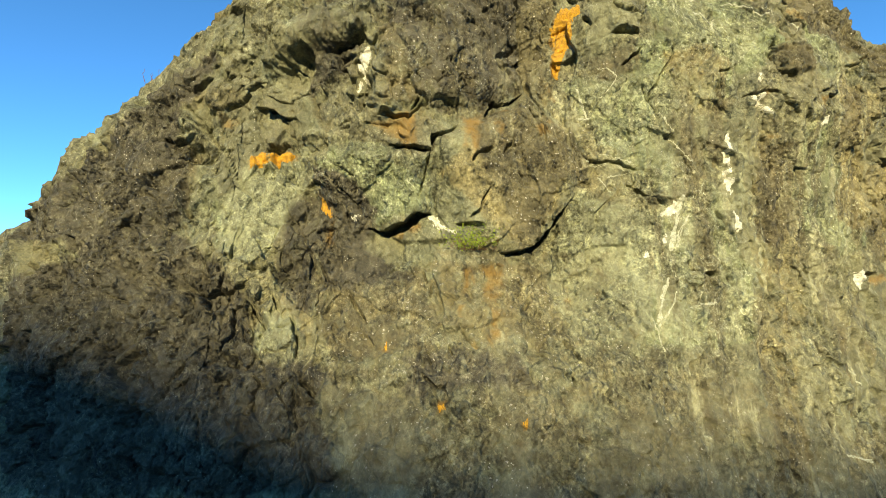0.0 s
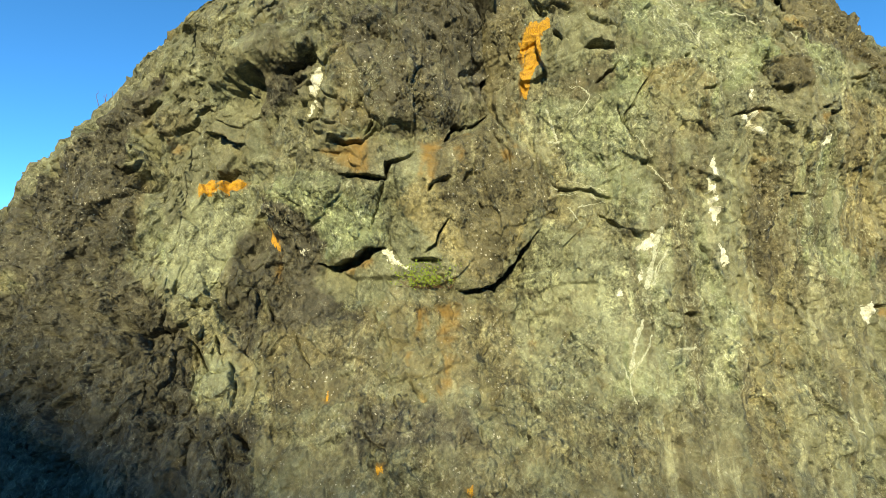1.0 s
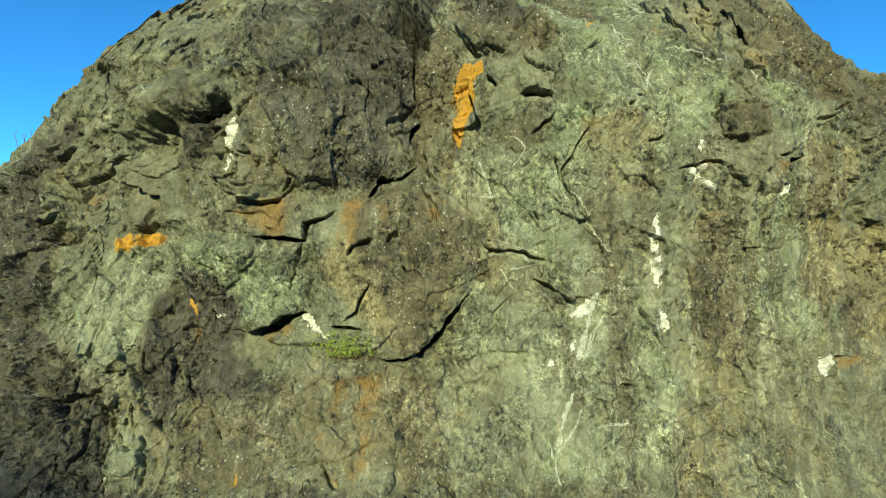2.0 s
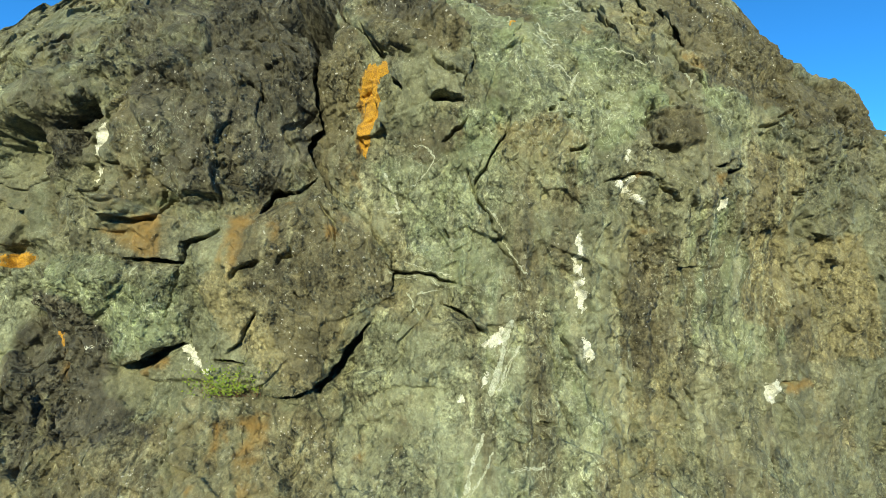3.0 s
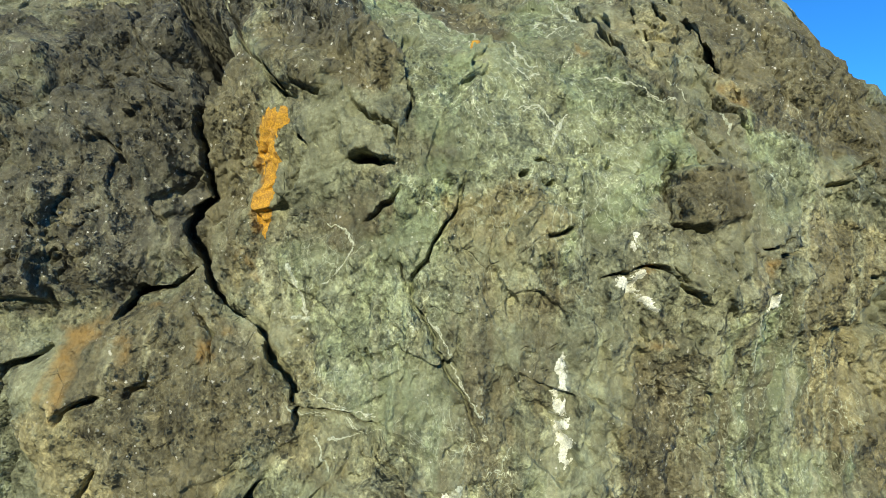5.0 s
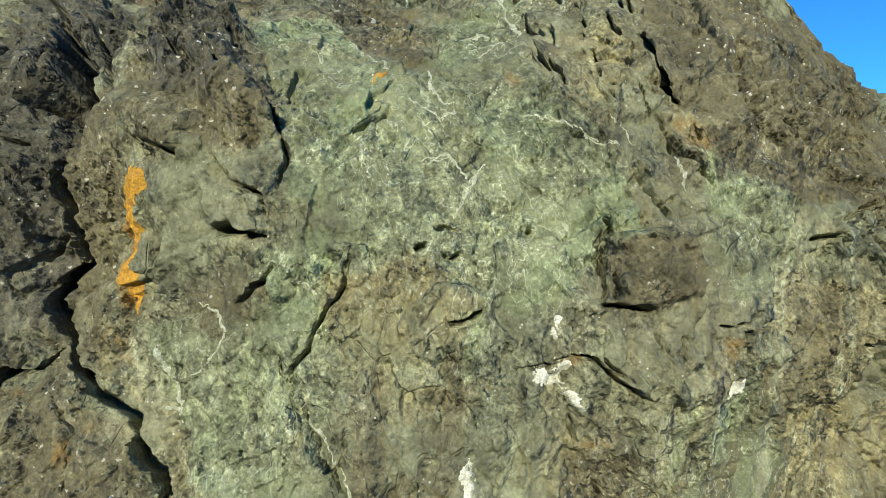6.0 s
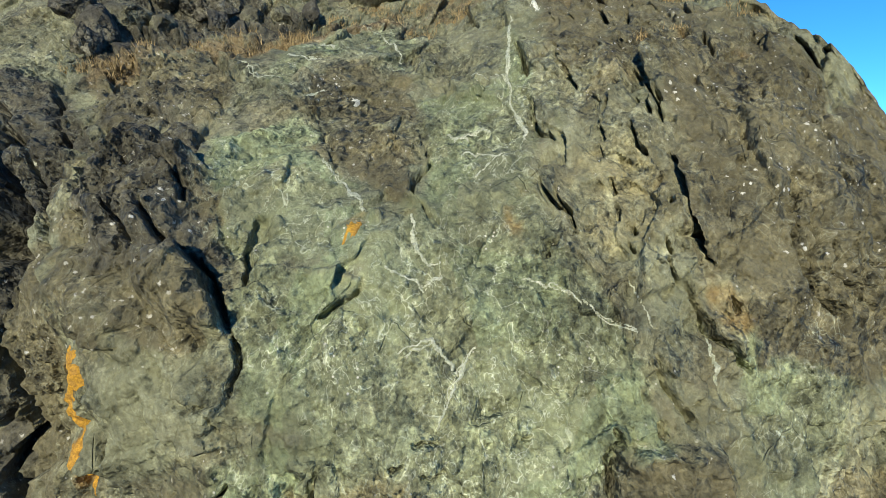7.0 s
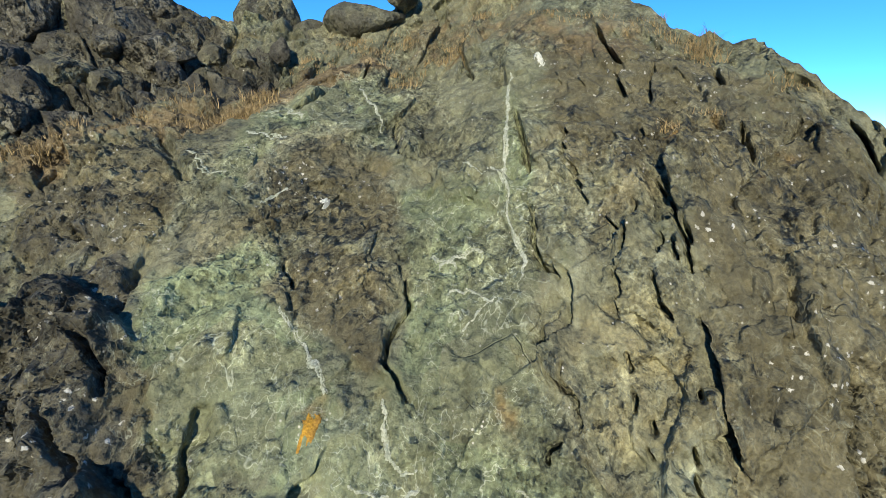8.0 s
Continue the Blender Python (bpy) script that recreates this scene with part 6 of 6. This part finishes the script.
boulder(42, 1.36, 9.81, 0.43, 0.38, sunk=0.3, back=0.33, pinch=0, material=MOSSY, label="rounded grey boulder on the crest", group="boulders on the crest")
boulder(43, 1.93, 9.88, 0.86, 0.44, sunk=0.3, back=0.12, pinch=0, material=MOSSY, label="broad low lichened boulder on the crest", group="boulders on the crest")
boulder(44, 2.21, 10.03, 0.33, 0.30, sunk=0.3, back=-0.09, pinch=0, material=MOSSY, label="small rounded boulder on the crest", group="boulders on the crest")
boulder(45, 5.60, 9.03, 0.37, 0.24, sunk=0.6, back=0.49, pinch=0, material=MOSSY, label="lichened boulder perched on the sloping crest", group="boulders on the crest")
boulder(46, 5.90, 8.76, 0.29, 0.22, sunk=0.6, back=0.56, pinch=0, material=MOSSY, label="lichened boulder perched on the sloping crest", group="boulders on the crest")

GRASS_LEDGE = [
    (0.36, 8.79, 0.19, 0.05, 24, 0.11),
    (0.63, 8.88, 0.23, 0.04, 16, 0.08),
    (0.87, 8.98, 0.23, 0.04, 14, 0.08),
    (1.18, 9.02, 0.27, 0.05, 22, 0.1),
    (1.45, 9.10, 0.27, 0.08, 36, 0.14),
    (1.56, 9.20, 0.19, 0.06, 20, 0.12),
    (1.70, 9.52, 0.32, 0.09, 20, 0.1),
    (2.00, 9.66, 0.34, 0.08, 24, 0.1),
    (2.28, 9.74, 0.23, 0.09, 18, 0.1),
]
GRASS_CREST = [
    (2.46, 9.44, 0.21, 0.12, 22, 0.11),
    (2.83, 9.57, 0.16, 0.10, 18, 0.12),
    (3.10, 9.86, 0.33, 0.09, 14, 0.09),
    (3.76, 9.75, 0.30, 0.07, 12, 0.09),
    (4.37, 9.61, 0.25, 0.08, 16, 0.1),
    (4.68, 9.42, 0.12, 0.13, 18, 0.2),
    (4.29, 8.86, 0.15, 0.03, 10, 0.08),
    (4.59, 8.93, 0.06, 0.04, 6, 0.08),
    (5.09, 9.17, 0.23, 0.05, 12, 0.08),
]


def bent_ribbon(verts, faces, foot, way, lean, length, width, parts=4):
    """One grass blade, a narrow tapering strip that bends over."""
    side = way.cross(lean)
    side = side.normalized() if side.length > 1e-4 else Vector((1, 0, 0))
    first = len(verts)
    for k in range(parts + 1):
        t = k / parts
        p = foot + way * (length * t * (1 - 0.25 * t)) + lean * (length * 0.65 * t * t)
        w = width * (1 - 0.85 * t)
        verts += [p - side * w, p + side * w]
        if k:
            a = first + 2 * k
            faces.append((a - 2, a - 1, a + 1, a))


def grass(name, patches, label):
    """Dry tussocks: patches of x, z, half width, half height, tussocks and blade length."""
    rng = random.Random(7)
    verts, faces = [], []
    for x, z, rx, rz, count, length in patches:
        for _ in range(count):
            cx, cz = x + rng.gauss(0, rx / 2), z + rng.gauss(0, rz / 2)
            place, way = on_face(min(max(cx, -5), 7), min(cz, float(crest(cx)) - 0.02))
            foot, out = Vector(place), Vector(way)
            size = length * rng.uniform(0.5, 1.25)
            for _ in range(rng.randint(9, 18)):
                spot = foot + Vector((rng.gauss(0, 0.03), rng.gauss(0, 0.02), 0)) - out * 0.01
                up = (Vector((rng.gauss(0, 0.35), rng.gauss(0, 0.3), 1)) + out * 0.35).normalized()
                lean = Vector((rng.gauss(0, 0.5), rng.gauss(-0.1, 0.4), -0.15))
                bent_ribbon(verts, faces, spot, up, lean, size * rng.uniform(0.5, 1.1), 0.0028)
    me = bpy.data.meshes.new(name)
    me.from_pydata(verts, [], faces)
    me.materials.append(STRAW)
    return tagged(new(name, me), label, "grass", kind="stuff")


grass("dry_grass", GRASS_LEDGE, "straw-coloured dry grass tussocks along the ledge")
grass("dry_grass", GRASS_CREST, "thin tufts of dry grass on the crest")


def leafy_plant(x, z, wide, tall):
    """A low green plant rooted in the cleft: thin stems with many small leaves."""
    rng = random.Random(3)
    place, way = on_face(x, z)
    plant = tagged(new("green_plant"), "small leafy green plant rooted under the overhang", "plant")
    plant.location = Vector(place) + Vector(way) * 0.02
    stems_v, stems_f, leaves_v, leaves_f = [], [], [], []
    for _ in range(46):
        foot = Vector((rng.gauss(0, 0.25) * wide, rng.uniform(0.0, 0.04), -0.12 * tall))
        tip = foot + Vector((rng.gauss(0, 0.30) * wide, -rng.uniform(0.04, 0.16), rng.uniform(0.1, 0.75) * tall))
        bent_ribbon(stems_v, stems_f, foot, (tip - foot).normalized(), Vector((rng.gauss(0, 0.3), -0.3, -0.2)), (tip - foot).length, 0.002)
        for _ in range(13):
            t = rng.uniform(0.25, 1.0)
            c = foot.lerp(tip, t) + Vector((rng.gauss(0, 0.018), rng.gauss(0, 0.018), rng.gauss(0, 0.018)))
            a = Vector((rng.gauss(0, 1), rng.gauss(-0.4, 0.7), rng.gauss(0.3, 0.7))).normalized()
            b = a.cross(Vector((rng.gauss(0, 1), rng.gauss(0, 1), rng.gauss(0, 1)))).normalized()
            size, k = rng.uniform(0.012, 0.026), len(leaves_v)
            fold = a.cross(b) * size * 0.25
            leaves_v += [c, c + a * size * 0.5 + b * size * 0.38 + fold, c + a * size * 1.25, c + a * size * 0.5 - b * size * 0.38 + fold, c + a * size * 0.55]
            leaves_f += [(k, k + 1, k + 4), (k + 1, k + 2, k + 4), (k + 2, k + 3, k + 4), (k + 3, k, k + 4)]
    for name, v, f, m in (("stems", stems_v, stems_f, TWIG), ("leaves", leaves_v, leaves_f, LEAF)):
        me = bpy.data.meshes.new(name)
        me.from_pydata(v, [], f)
        me.materials.append(m)
        part(name, me, plant)
    return plant


leafy_plant(0.19, 4.12, 0.55, 0.42)


def twigs(x, z, count, length):
    """Bare reddish stems standing on the skyline."""
    rng = random.Random(5)
    place, _ = on_face(x, z)
    clump = tagged(new("bare_twigs"), "thin bare reddish twigs standing on the skyline", "twigs")
    clump.location = place
    for _ in range(count):
        curve = bpy.data.curves.new("twig", "CURVE")
        curve.dimensions, curve.bevel_depth, curve.bevel_resolution = "3D", 0.0045, 1
        s = curve.splines.new("POLY")
        s.points.add(5)
        sx, lean = rng.gauss(0, 0.09), rng.gauss(0, 0.16)
        tall = length * rng.uniform(0.5, 1.1)
        for k, p in enumerate(s.points):
            t = k / 5
            p.co = (sx + lean * tall * t + rng.gauss(0, 0.006), rng.gauss(0, 0.01), -0.05 + (tall + 0.05) * t, 1)
            p.radius = 1 - 0.7 * t
        curve.materials.append(TWIG)
        part("twig", curve, clump)


twigs(-4.03, 6.58, 5, 0.17)


# ---- the shore, and an added unseen ridge behind the flying camera, shading the cliff's foot ----
def shore():
    x = np.concatenate([-np.geomspace(3000, 14, 26), np.linspace(-13, 13, 53), np.geomspace(14, 3000, 26)])
    gx_, gy_ = np.meshgrid(x, x)
    flat = np.exp(-(gx_**2 + gy_**2) / 40000)
    gz_ = 0.10 * rough(gx_, gy_, 3.0, 4, 301) * flat
    me = sheet("ground", np.stack([gx_, gy_, gz_], -1).reshape(-1, 3), lattice(len(x), len(x)), GROUND)
    return tagged(new("ground", me), "coarse grey shore gravel and sand round the cliff", "ground", kind="structure")


shore()


def hill_top(x):
    """The added hill's skyline, set to hide the low sun from the cliff's foot."""
    foot = np.interp(x, (-40, -9, -6.8, -4.3, -2.8, -2.1, -1.3, 0.7, 2.4, 40), (4.6, 4.5, 3.95, 3.3, 2.8, 2.5, 2.15, 1.75, 1.74, 1.75))
    return foot + 150.3 * math.tan(radians(SUN_ELEVATION))


# unseen blocker, placed only for the shadow it casts on the cliff
def hill():
    x, s = np.meshgrid(np.concatenate([np.linspace(-400, -42, 40), np.linspace(-40, 40, 161), np.linspace(42, 400, 40)]), np.linspace(0, 1, 41))
    y = -140.0 - 10 * s + 12 * np.cos(np.pi * s)
    low = np.exp(-((np.abs(x) / 260) ** 4))
    z = np.sin(np.pi * s) * hill_top(x) * low + np.where((s > 0.1) & (s < 0.42) | (s > 0.58) & (s < 0.9), 1.5 * rough(x, 60 * s, 25.0, 3, 321), 0) - 0.2
    me = sheet("hill", np.stack([x, y, z], -1).reshape(-1, 3), lattice(*x.shape), DARK_ROCK)
    return tagged(new("hill", me), "unseen far dark hill added to shade the foot of the cliff", "hill", kind="structure")


hill()
